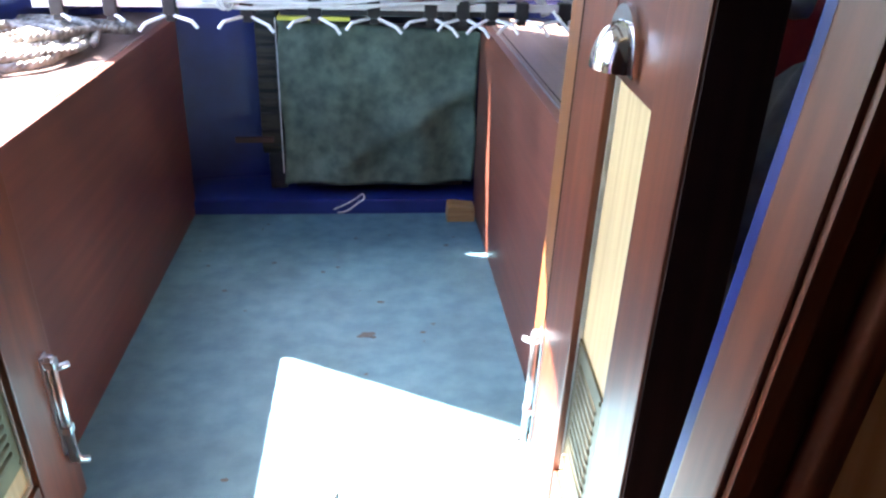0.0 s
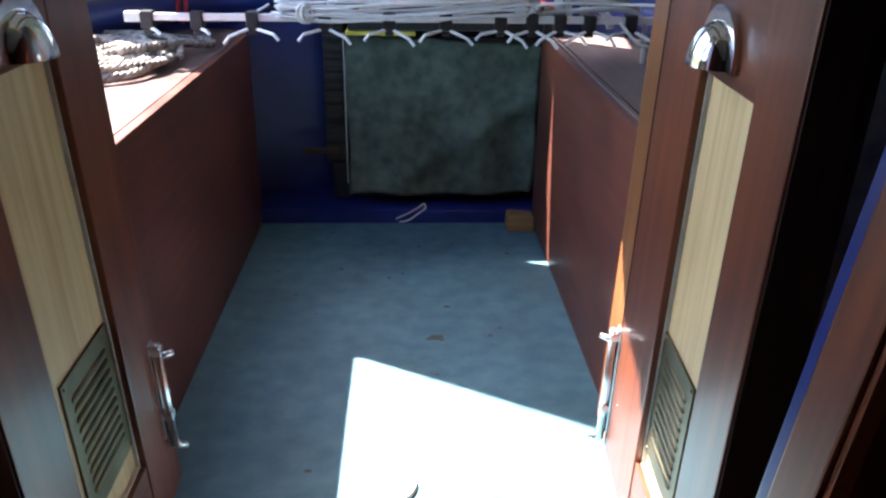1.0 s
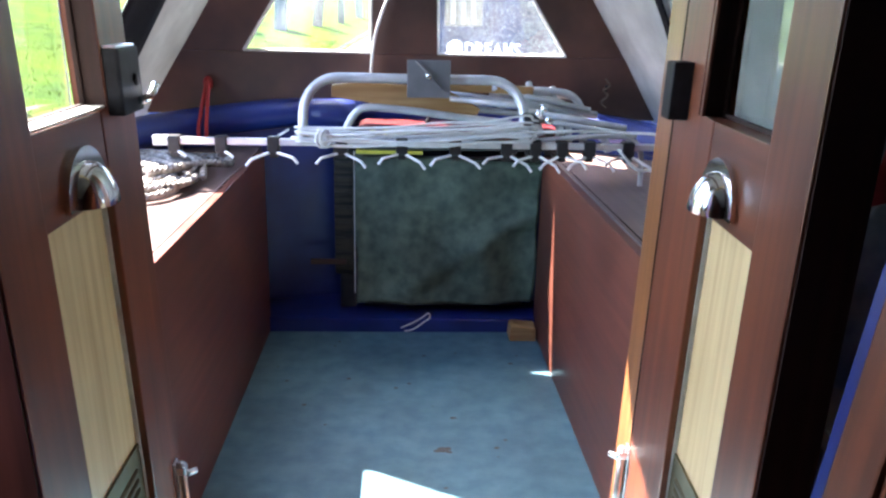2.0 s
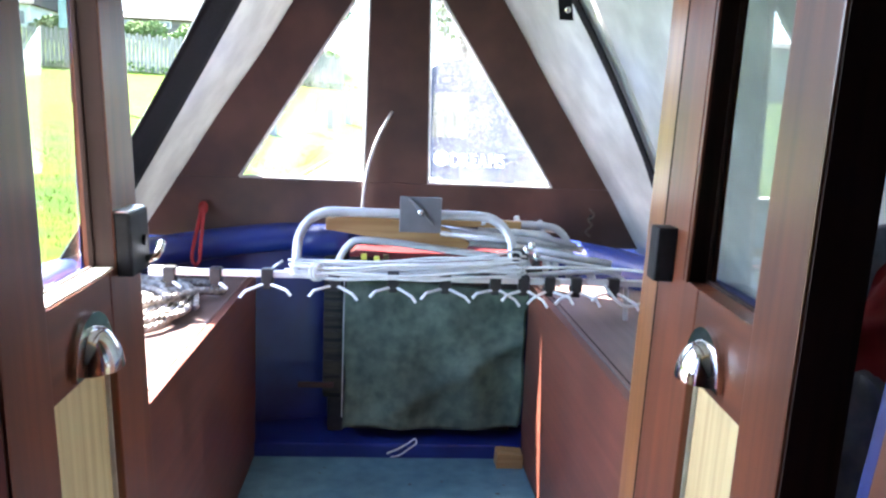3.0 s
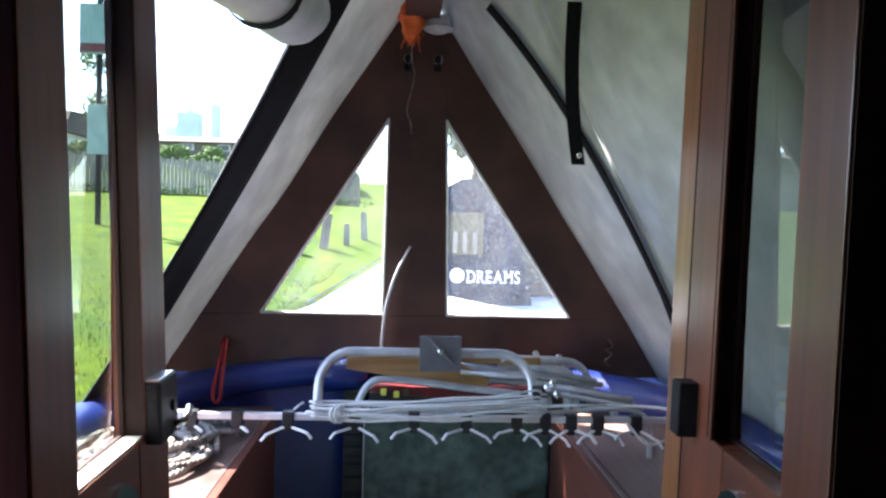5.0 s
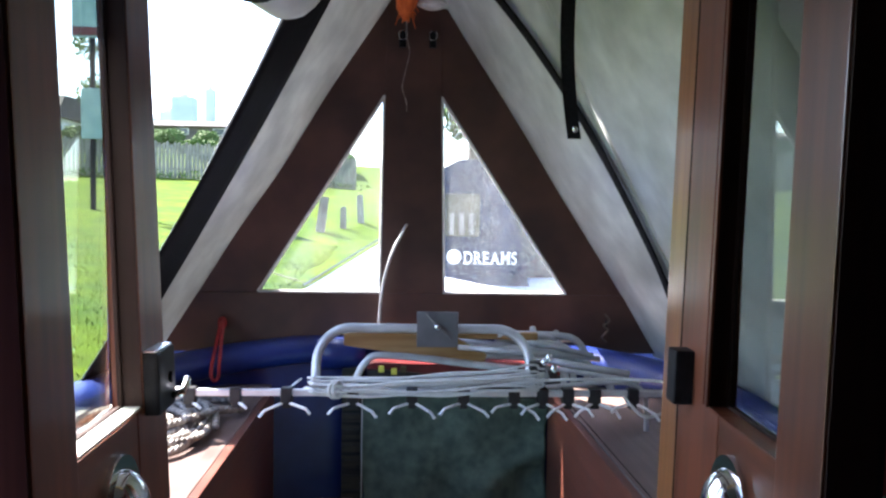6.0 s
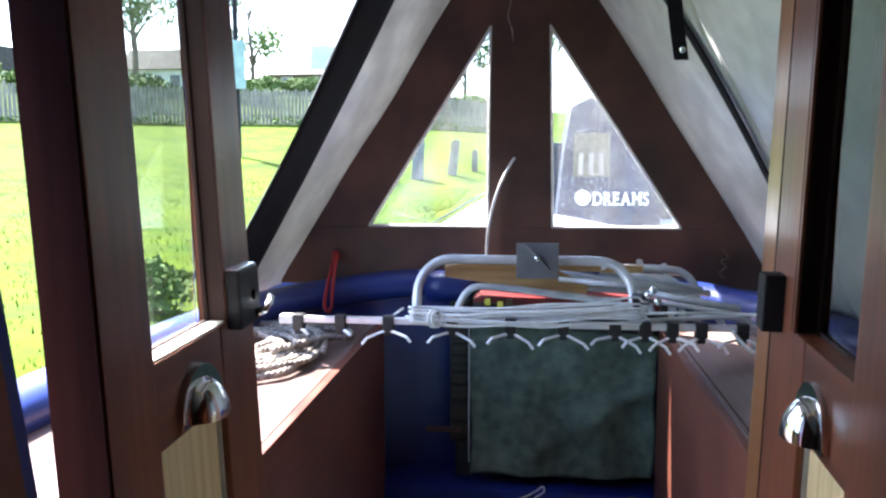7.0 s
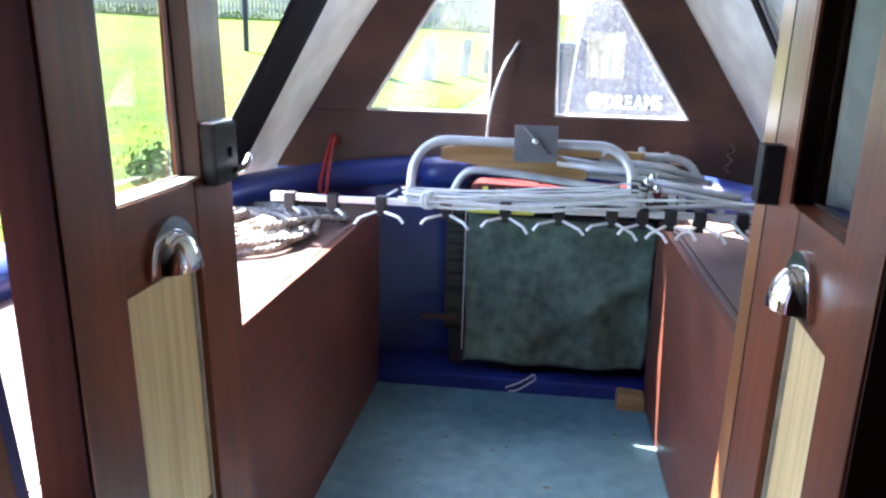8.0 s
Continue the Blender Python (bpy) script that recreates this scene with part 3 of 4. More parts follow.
cabin_door(1, (0.3326, 0.375), (0.3664, 0.905), 0.098, (0.370, 0.410), (0.787, 0.860), 0.029, 0.438, (0.075, 0.276), (0.210, 0.708), (0.098, 0.266), 0.694, 0.312, (0.190, 0.370), 0.026)

# ---------------------------------------------------------------- cratch board
YB = 2.11
cb = thing("cratch_board", "dark brown wooden triangular cratch board with two glazed windows", "cratch board")
TB = 0.03
part("bottom_rail", prism([(-0.755, 0.61), (0.755, 0.61), (0.655, 0.79), (-0.655, 0.79)], "y", YB, YB + TB, 0.003), M["cratch"], cb)
part("centre_post", prism([(-0.098, 0.79), (0.092, 0.79), (0.078, 1.40), (0.075, 1.70), (-0.085, 1.70), (-0.09, 1.40)], "y", YB, YB + TB, 0.003), M["cratch"], cb)
part("raker", prism([(-0.655, 0.79), (-0.47, 0.79), (-0.09, 1.392), (-0.085, 1.66), (-0.10, 1.66)], "y", YB + 0.002, YB + TB - 0.002, 0.003), M["cratch"], cb)
part("raker", prism([(0.475, 0.79), (0.655, 0.79), (0.10, 1.65), (0.075, 1.65), (0.078, 1.392)], "y", YB + 0.002, YB + TB - 0.002, 0.003), M["cratch"], cb)
for tri, m, lab in (([(-0.47, 0.79), (-0.098, 0.79), (-0.09, 1.392)], "glass_dusty", "dusty clear window pane"), ([(0.092, 0.79), (0.475, 0.79), (0.078, 1.392)], "glass_dirty", "dirt-speckled window pane")):
    pane = part("window_pane", prism(tri, "y", YB + 0.012, YB + 0.016), M[m], cb, lab)
    pane.visible_shadow = False
    cx, cz = sum(p[0] for p in tri) / 3, sum(p[1] for p in tri) / 3
    for k in range(3):
        a, b = tri[k], tri[(k + 1) % 3]
        line = [Vector((p[0] + (cx - p[0]) * 0.015, YB + 0.006, p[1] + (cz - p[1]) * 0.015)) for p in (a, b)]
        part("glazing_bead", rod(line[0], line[1], 0.006, 6), M["bead"], cb, "thin pale glazing seal")
part("ridge_plank", prism([(-0.05, 1.66), (0.05, 1.66), (0.035, 1.74), (-0.035, 1.74)], "y", 0.30, YB - 0.001, 0.003), M["cratch"], cb)
for x in (-0.04, 0.05):
    hk = part("turn_catch", rod((x, YB - 0.004, 1.53), (x, YB - 0.004, 1.58), 0.011), M["black_metal"], cb, "dark metal catch")
    part("catch_ring", tube([(x + 0.012 * math.cos(a), YB - 0.012, 1.565 + 0.014 * math.sin(a)) for a in (2 * math.pi * k / 14 for k in range(14))], 0.003, 6, True), M["zinc"], hk)


# ---------------------------------------------------------------- canopy
def canopy_at(side, y, s):
    """s from 0 at the gunwale to 1 at the ridge; a little wider towards the cabin, sagging between its ends."""
    f = (YB + 0.03 - y) / 1.85
    x0, z0, x1, z1 = 0.762 + 0.070 * min(1.0, f / 0.25) + 0.02 * f, 0.60 - 0.01 * f, 0.05 + 0.58 * max(0.0, f) ** 2, 1.715 + 0.22 * max(0.0, f)
    sag = 0.012 * math.sin(math.pi * s) * math.sin(math.pi * min(1.0, max(0.0, f)))
    return Vector((side * (x0 + (x1 - x0) * s - sag), y, z0 + (z1 - z0) * s - sag))


def hem_y(s):
    return 1.690 - 0.27 * s


can = thing("cratch_cover", "white-lined cratch canopy with black seams, open on the port side", "canopy")
YF = YB + 0.03


def strip_fn(side, edge):
    def fn(u, v):
        y = YF + (hem_y(v) + edge - YF) * u
        p = canopy_at(side, y, v)
        w = noise.noise((y * 6, v * 5, side * 3)) * 0.006
        return p + Vector((-side * w, 0, -w))
    return fn


part("front_strip", sheet(strip_fn(-1, 0.0), 14, 30, 0.002), M["canvas"], can, "", True)
part("front_strip", sheet(strip_fn(1, 0.0), 14, 30, 0.002), M["canvas"], can, "", True)


def side_panel(u, v):
    y = hem_y(v) + (0.31 - hem_y(v)) * u
    p = canopy_at(1, y, v)
    w = noise.noise((y * 4.5, v * 5, 3.0)) * 0.020 + noise.noise((y * 11 + v * 9, v * 12, 1.0)) * 0.010 * (0.4 + max(0.0, 1 - 2.2 * u)) + abs(noise.noise((y * 7 - v * 10, v * 5, 8.0))) * 0.012
    w *= min(1.0, 6 * u)
    return p + Vector((-0.8 * w, 0, -0.6 * w))


part("side_panel", sheet(side_panel, 44, 34, 0.002), M["canvas"], can, "grey-white closed side panel", True)


def roof_flap(u, v):
    s = 0.78 + 0.22 * v
    y = hem_y(s) + (0.31 - hem_y(s)) * u
    return canopy_at(-1, y, s)


part("roof_flap", sheet(roof_flap, 24, 8, 0.002), M["canvas"], can, "", True)


def hem_band(side, w0, w1, lift):
    def fn(u, v):
        s = 0.01 + 0.95 * v
        y = hem_y(s) + w0 + (w1 - w0) * u
        return canopy_at(side, y, s) + Vector((-side * lift, 0, -lift * 0.6))
    return fn


def roof_top(u, v):
    y = YF + (0.31 - YF) * u
    a_, b_ = canopy_at(-1, y, 1.0), canopy_at(1, y, 1.0)
    return a_.lerp(b_, v) + Vector((0, 0, 0.03 * math.sin(math.pi * v)))


part("roof_panel", sheet(roof_top, 24, 8, 0.002), M["canvas"], can, "", True)
part("hem", sheet(hem_band(-1, -0.006, 0.19, 0.005), 6, 30, 0.003), M["black_web"], can, "black edge hem", True)
part("seam", sheet(lambda u, v: canopy_at(1, 1.562 + 0.040 * u + 1.04 * (0.02 + 0.86 * v - 0.55) ** 2, 0.02 + 0.86 * v) + Vector((-0.012, 0, -0.008)), 3, 36, 0.003), M["black_web"], can, "black zip seam", True)


def roll_centre(y):
    return canopy_at(-1, y, 0.80 - 0.085 * (1.47 - y) / 1.15) + Vector((0.030, 0, -0.055))


def roll_fn(u, v):
    y = 1.42 - 1.10 * u
    a = 2 * math.pi * v
    r = 0.070 + 0.010 * noise.noise((y * 4, math.cos(a) * 2, math.sin(a) * 2)) - 0.014 * abs(math.cos((y - 0.97) * math.pi / 0.45)) ** 14
    r *= min(1.0, 14 * u + 0.02, 14 * (1 - u) + 0.02) ** 0.5
    return roll_centre(y) + Vector((r * math.cos(a), 0, r * math.sin(a)))


part("rolled_panel", sheet(roll_fn, 90, 26), M["canvas"], can, "rolled-up side panel", True)
for y in (0.88, 1.18):
    c = roll_centre(y)
    part("roll_strap", sheet(lambda u, v, c=c, y=y: c + Vector((0.075 * math.cos(2 * math.pi * v), -0.018 + 0.036 * u, 0.075 * math.sin(2 * math.pi * v))), 1, 24, 0.002), M["black_web"], can, "black roll-up strap")
# hanging strap with its snap
a, b = Vector((0.325, 1.31, 1.54)), Vector((0.375, 1.466, 1.225))
strap = part("hanging_strap", sheet(lambda u, v: a.lerp(b, v) + Vector(((u - 0.5) * 0.030 - 0.03 - 0.01 * math.sin(math.pi * v), 0, -0.016)), 2, 12, 0.003), M["black_web"], can, "black hanging strap with a snap")
part("snap", ball(b.x - 0.03, b.y - 0.008, b.z + 0.004, 0.009, 0.009, 0.009, u=10, v=6), M["chrome"], strap, "bright snap fastener", True)


# ---------------------------------------------------------------- things in the well deck
def hoop(x0, x1, z0, z1, y0, y1, r, rad=0.011, tilt=0.0):
    """A bent tube: up, over with round corners, and down; y0 at its feet, y1 at its top."""
    def at(x, z):
        f = (z - z0) / (z1 - z0)
        return (x, y0 + (y1 - y0) * f, z + tilt * (x - x0) * f)
    pts = [at(x0, z0), at(x0, (z0 + z1 - r) / 2)]
    pts += [at(x0 + r - r * math.cos(a), z1 - r + r * math.sin(a)) for a in (math.pi / 2 * k / 8 for k in range(9))]
    pts += [at(x1 - r + r * math.sin(a), z1 - r + r * math.cos(a)) for a in (math.pi / 2 * k / 8 for k in range(9))]
    pts += [at(x1, (z0 + z1 - r) / 2), at(x1, z0)]
    return tube(pts, rad, 10)


AY, AZ = 1.48, 0.632
aer = thing("tv_aerial", "silver metal television aerial with black clips lying across the lockers", "aerial")
part("boom", box(-0.535, 0.60, AY - 0.009, AY + 0.009, AZ - 0.007, AZ + 0.007, 0.002), M["boom"], aer, "square white metal boom", False)
part("boom_cap", box(-0.545, -0.512, AY - 0.012, AY + 0.012, AZ - 0.010, AZ + 0.010, 0.003), M["bead"], aer)
rng = random.Random(5)
for k, x in enumerate((-0.500, -0.400, -0.288, -0.140, -0.008, 0.109, 0.223, 0.288, 0.347, 0.409, 0.496)):
    clip = part("element_clip", box(x - 0.013, x + 0.013, AY - 0.015, AY + 0.013, AZ - 0.024, AZ + 0.012, 0.004), M["black_plastic"], aer, "black plastic element clip")
    part("clip_foot", box(x - 0.009, x + 0.009, AY - 0.012, AY + 0.010, AZ - 0.034, AZ - 0.024, 0.003), M["black_plastic"], clip)
    reach = 0.051 + 0.005 * rng.random()
    skew = rng.uniform(-0.010, 0.010)
    for d in (-1, 1):
        drop = 0.014 + 0.008 * rng.random()
        tip = -0.010 * max(0, k - 5) / 5 if d > 0 else 0.006 * max(0, k - 5) / 5
        a_ = (x + d * 0.009, AY - 0.012, AZ - 0.022)
        b_ = (x + d * reach * 0.80, AY - 0.030, AZ - 0.027 - drop * 0.28 + d * skew * 0.6 + tip * 0.6)
        c_ = (x + d * reach, AY - 0.034, AZ - 0.034 - drop * 0.60 + d * skew * 0.6 + tip)
        if k < 2:
            if d > 0:
                part("element", tube([a_, (x + 0.020, AY - 0.020, AZ - 0.026), (x + 0.027, AY - 0.022, AZ - 0.032)], 0.0036, 6), M["element"], aer, "short bent metal stub", False)
            continue
        part("element", tube([a_, b_, c_], 0.0036, 6), M["element"], aer, "bright bent metal element", False)
        if k in (0, 2) and d > 0:
            part("element", tube([(x + d * 0.010, AY + 0.01, AZ + 0.012), (x + d * 0.016, AY + 0.04, AZ + 0.014), (x + d * 0.026, AY + 0.05, AZ + 0.020)], 0.003, 6), M["boom"], aer)
part("reflector_hoop", hoop(-0.228, 0.266, 0.632, 0.766, 1.50, 1.56, 0.075), M["alu"], aer, "bent silver tube", True)
part("reflector_hoop", tube(smooth_line([(-0.146, 1.575, 0.615), (-0.135, 1.58, 0.652), (-0.116, 1.58, 0.684), (-0.086, 1.58, 0.698), (0.001, 1.58, 0.693), (0.109, 1.58, 0.681), (0.245, 1.58, 0.667)], 6), 0.009, 10), M["alu"], aer, "bent silver tube", True)
part("reflector_hoop", tube(smooth_line([(0.086, 1.68, 0.738), (0.257, 1.68, 0.735), (0.365, 1.68, 0.732), (0.405, 1.683, 0.722), (0.43, 1.687, 0.695), (0.441, 1.69, 0.655), (0.443, 1.69, 0.6)], 6), 0.0095, 10), M["alu"], aer, "bent silver tube", True)
part("reflector_hoop", tube(smooth_line([(0.111, 1.62, 0.715), (0.249, 1.62, 0.707), (0.347, 1.62, 0.698), (0.404, 1.62, 0.681), (0.447, 1.615, 0.653), (0.476, 1.61, 0.626), (0.485, 1.6, 0.6)], 6), 0.0095, 10), M["alu"], aer, "bent silver tube", True)
part("reflector_hoop", tube(smooth_line([(0.2, 1.65, 0.722), (0.34, 1.66, 0.715), (0.382, 1.662, 0.702), (0.396, 1.664, 0.67), (0.402, 1.665, 0.605)], 6), 0.0085, 10), M["alu"], aer, "bent silver tube", True)
part("reflector_hoop", tube(smooth_line([(0.22, 1.66, 0.7), (0.335, 1.668, 0.698), (0.365, 1.67, 0.682), (0.374, 1.67, 0.65), (0.378, 1.67, 0.605)], 6), 0.0075, 10), M["alu"], aer, "bent silver tube", True)
part("reflector_hoop", tube(smooth_line([(0.287, 1.5, 0.639), (0.4, 1.5, 0.65), (0.477, 1.5, 0.653), (0.504, 1.5, 0.647), (0.525, 1.5, 0.633), (0.535, 1.5, 0.607), (0.538, 1.5, 0.54)], 6), 0.006, 10), M["alu"], aer, "bent silver tube", True)
for a_, b_, r_ in (((-0.05, 1.60, 0.712), (0.44, 1.66, 0.668), 0.008), ((0.06, 1.62, 0.738), (0.46, 1.64, 0.680), 0.007), ((0.20, 1.62, 0.744), (0.40, 1.70, 0.722), 0.009), ((0.26, 1.56, 0.700), (0.50, 1.52, 0.668), 0.008), ((0.10, 1.55, 0.724), (0.45, 1.60, 0.690), 0.006), ((0.14, 1.66, 0.752), (0.43, 1.58, 0.700), 0.007), ((0.27, 1.54, 0.685), (0.52, 1.50, 0.655), 0.006), ((0.30, 1.70, 0.75), (0.32, 1.60, 0.64), 0.008), ((0.36, 1.70, 0.74), (0.37, 1.60, 0.64), 0.008)):
    part("cross_tube", rod(a_, b_, r_), M["alu"], aer, "", True)
pl_ = part("bracket_plate", box(0.002, 0.098, 1.525, 1.531, 0.728, 0.810, 0.002), M["plate"], aer, "grey metal bracket plate")
part("wing_nut", tube([(0.022, 1.519, 0.808), (0.048, 1.512, 0.782), (0.080, 1.519, 0.748)], 0.0028, 8), M["plate"], pl_)
part("bolt_head", ball(0.050, 1.518, 0.776, 0.009, 0.009, 0.009, u=10, v=6), M["zinc"], pl_, "", True)
part("connector", box(0.262, 0.298, 1.49, 1.53, 0.672, 0.700, 0.006), M["black_plastic"], aer, "black cable joint box")
for k in range(4):
    part("joint_nut", ball(0.285 + 0.01 * k, 1.50 - 0.006 * k, 0.688 + 0.012 * ((k * 7) % 3), 0.010, 0.010, 0.010, u=8, v=6), M["chrome"], aer, "", True)

cab = thing("coax_cable", "white coaxial cable wound in loose turns round the aerial", "cable")
rng = random.Random(11)
for k in range(8):
    zt = 0.662 - 0.0048 * k + rng.uniform(-0.004, 0.004)
    yy = AY - 0.016 - 0.004 * (k % 3)
    pts = [(-0.222 + rng.uniform(-0.012, 0.012), AY + 0.02, zt), (-0.232, yy + 0.006, zt + 0.004)]
    for j in range(6):
        f = j / 5
        pts.append((-0.205 + 0.465 * f, yy - 0.010 * math.sin(math.pi * f) + rng.uniform(-0.003, 0.003), zt + 0.036 * f * (1 - k / 10) - 0.004 * math.sin(math.pi * f) + rng.uniform(-0.005, 0.005)))
    pts += [(0.278, yy + 0.01, zt + 0.028 * (1 - k / 12)), (0.270, AY + 0.02, zt + 0.02), (0.0, AY + 0.018, zt + rng.uniform(-0.004, 0.004))]
    part("cable_turn", tube(smooth_line(pts, 5, True), 0.0029, 6, True), M["coax"], cab, "", True)
for x in (-0.181, -0.172):
    part("cable_tie", tube([(x + 0.011 * math.sin(a), AY - 0.030 + 0.03 * math.cos(a * 0.5) * 0.3, 0.645 + 0.018 * math.cos(a)) for a in (2 * math.pi * k / 18 for k in range(18))], 0.0035, 6, True), M["coax"], cab, "", True)
part("cable_tail", tube(smooth_line([(0.27, AY, 0.66), (0.36, AY - 0.02, 0.668), (0.46, AY + 0.01, 0.662), (0.57, AY - 0.02, 0.66), (0.60, AY + 0.02, 0.60), (0.52, AY - 0.03, 0.585), (0.47, AY - 0.02, 0.63)], 6), 0.0036, 6), M["coax"], cab, "", True)

pk = thing("wooden_offcut", "pale wooden board offcut lying behind the aerial tubes", "wood")
part("board", prism([(-0.170, 0.720), (-0.170, 0.747), (-0.087, 0.757), (0.101, 0.737), (0.173, 0.698), (0.163, 0.677), (-0.026, 0.700)], "y", 1.585, 1.612, 0.003), M["pale_wood"], pk)
part("board_end", prism([(0.02, 0.757), (0.30, 0.748), (0.30, 0.730), (0.02, 0.735)], "y", 1.616, 1.640, 0.003), M["pale_wood"], pk)
bx = thing("tool_box", "red and black plastic tool box with brass catches", "tool box")
part("body", prism([(-0.128, 0.541), (0.43, 0.541), (0.43, 0.576), (0.22, 0.573), (0.05, 0.580), (-0.075, 0.592), (-0.128, 0.592)], "y", 1.930, 2.06, 0.005), M["black_plastic"], bx, "black plastic body")
part("lid", prism([(-0.130, 0.594), (-0.075, 0.594), (0.05, 0.582), (0.22, 0.575), (0.432, 0.578), (0.432, 0.602), (0.40, 0.610), (-0.11, 0.612), (-0.130, 0.604)], "y", 1.926, 2.063, 0.005), M["red_paint"], bx, "red plastic lid")
for x, z in ((-0.088, 0.596), (-0.052, 0.590), (-0.026, 0.596)):
    part("catch", box(x - 0.008, x + 0.008, 1.917, 1.929, z - 0.009, z + 0.009, 0.003), M["yellow"] if x < -0.04 else M["brass"], bx, "brass catch")
for x in (0.30, 0.345, 0.40):
    part("side_clip", box(x - 0.012, x + 0.012, 1.916, 1.927, 0.535, 0.604, 0.004), M["black_plastic"], bx, "black side clip")
part("handle", tube([(0.06, 1.98, 0.610), (0.07, 1.98, 0.632), (0.17, 1.98, 0.632), (0.18, 1.98, 0.610)], 0.006, 6), M["black_plastic"], bx, "black handle")

# crate with a green cloth over it
crate = thing("storage_crate", "dark plastic storage crate under a green cloth", "crate")
part("body", box(-0.118, 0.368, 2.03, 2.20, 0.042, 0.490, 0.006), M["black_plastic"], crate)
part("lid", box(-0.132, 0.382, 1.978, 2.205, 0.490, 0.518, 0.006), M["black_plastic"], crate)


def drape(u, v):
    """Down the crate's front, then back over its lid."""
    x = -0.140 + 0.535 * u
    if v < 0.75:
        f = v / 0.75
        z = 0.078 + 0.003 * math.sin(u * 9) + (0.523 - 0.078 - 0.026 * u) * f
        lower = (1 - f)
        y = 1.962 - 0.010 * lower + 0.016 * lower * math.sin(u * 15 + 2.0 * f) + 0.012 * noise.noise((u * 5, f * 4, 2.0))
        fold = math.exp(-((f - (0.25 + 0.75 * (u - 0.45))) / 0.09) ** 2) * (0.5 + 0.5 * u)
        y -= 0.022 * fold
        x += 0.006 * math.sin(f * 7) - 0.012 * u * lower
        return (x, min(y, 1.974), z)
    f = (v - 0.75) / 0.25
    return (x, 1.962 + 0.22 * f, 0.524 - 0.026 * u * (1 - f) + 0.004 * noise.noise((u * 6, f * 5, 7.0)))


dr = thing("green_cloth", "mottled dark green cloth draped over the crate", "cloth")
part("sheet", sheet(drape, 56, 60, 0.003), M["tarp"], dr, "", True)
part("side_seam", tube([(-0.142, 1.952 - 0.004, 0.112 + 0.42 * k / 10) for k in range(11)], 0.0018, 6), M["bead"], dr, "pale stitched seam")
# Yellow slab stands in for window sunlight along the cloth's top edge.
sun_strip = solo("yellow_folder", box(-0.135, 0.05, 1.926, 2.12, 0.529, 0.539, 0.002), M["yellow"], "yellow strip painting sunlight on the green cloth", "folder")
bag = thing("plaid_bag", "dark plaid bag standing behind the green cloth", "bag")
part("body", box(-0.205, -0.145, 2.0, 2.16, 0.150, 0.600, 0.015), M["tartan"], bag)
for k in range(9):
    part("stripe", box(-0.203, -0.152, 1.997, 2.001, 0.175 + 0.045 * k, 0.180 + 0.045 * k), M["plaid_band"], bag)
part("base", box(-0.19, -0.14, 2.01, 2.15, 0.042, 0.150, 0.01), M["black_plastic"], bag)
# Added roll, no part of the bag: keeps window sun off the deck.
part("bag_top", tube([(-0.275, 2.02, 0.618), (-0.23, 2.02, 0.622), (-0.18, 2.02, 0.624), (-0.150, 2.03, 0.622)], 0.046, 12), M["blue"], bag, "blue roll added to block stray sun", True)
part("wooden_handle", box(-0.275, -0.17, 1.984, 1.998, 0.187, 0.202, 0.003), M["cratch"], bag, "short brown wooden handle")

blk = solo("wooden_block", prism([(0.308, 0.0), (0.385, 0.0), (0.385, 0.040), (0.320, 0.046), (0.310, 0.042)], "y", 1.852, 1.912, 0.003), M["pale_wood"], "small pale wooden block on the deck", "block")
solo("string_loop", tube(smooth_line([(-0.006, 1.912, 0.016), (0.009, 1.908, 0.025), (0.028, 1.912, 0.032), (0.054, 1.922, 0.044), (0.074, 1.926, 0.057), (0.078, 1.922, 0.044), (0.060, 1.914, 0.033), (0.036, 1.908, 0.017), (0.018, 1.904, 0.011), (0.004, 1.905, 0.010)], 6), 0.0026, 6), M["coax"], "short loop of white string hanging on the step", "string", smooth=True)
fit_ = thing("deck_fitting", "round white deck fitting on the floor", "deck fitting")
part("ring", tube([(0.0 + 0.038 * math.cos(a), 0.79 + 0.038 * math.sin(a), 0.004) for a in (2 * math.pi * k / 28 for k in range(28))], 0.005, 6, True), M["bead"], fit_)
bm = bmesh.new()
bmesh.ops.create_cone(bm, cap_ends=True, segments=28, radius1=0.036, radius2=0.034, depth=0.005, matrix=Matrix.Translation((0, 0.79, 0.0025)))
part("cap", bm, M["bead"], fit_)

rng = random.Random(3)
M["rust"] = mat("rust_mark", (0.085, 0.060, 0.045), (0.12, 0.12, 0.115), (60, 60, 60), rough=0.8, bump=0.1)


def blot(x, y, r):
    bm = bmesh.new()
    n = 16
    ring = [bm.verts.new((x + r * (0.75 + 0.4 * rng.random()) * 1.4 * math.cos(2 * math.pi * k / n), y + r * (0.75 + 0.4 * rng.random()) * math.sin(2 * math.pi * k / n), 0.0006)) for k in range(n)]
    bm.faces.new(ring)
    return bm


deck = bpy.data.objects["floor"]
for x, y, r in [(0.088, 1.262, 0.012), (0.074, 1.255, 0.006), (0.100, 1.251, 0.005), (0.118, 1.40, 0.006)] + [(rng.uniform(-0.34, 0.34), rng.uniform(0.8, 1.85), rng.uniform(0.0015, 0.005)) for k in range(26)]:
    part("rust_mark", blot(x, y, r), M["rust"], deck)


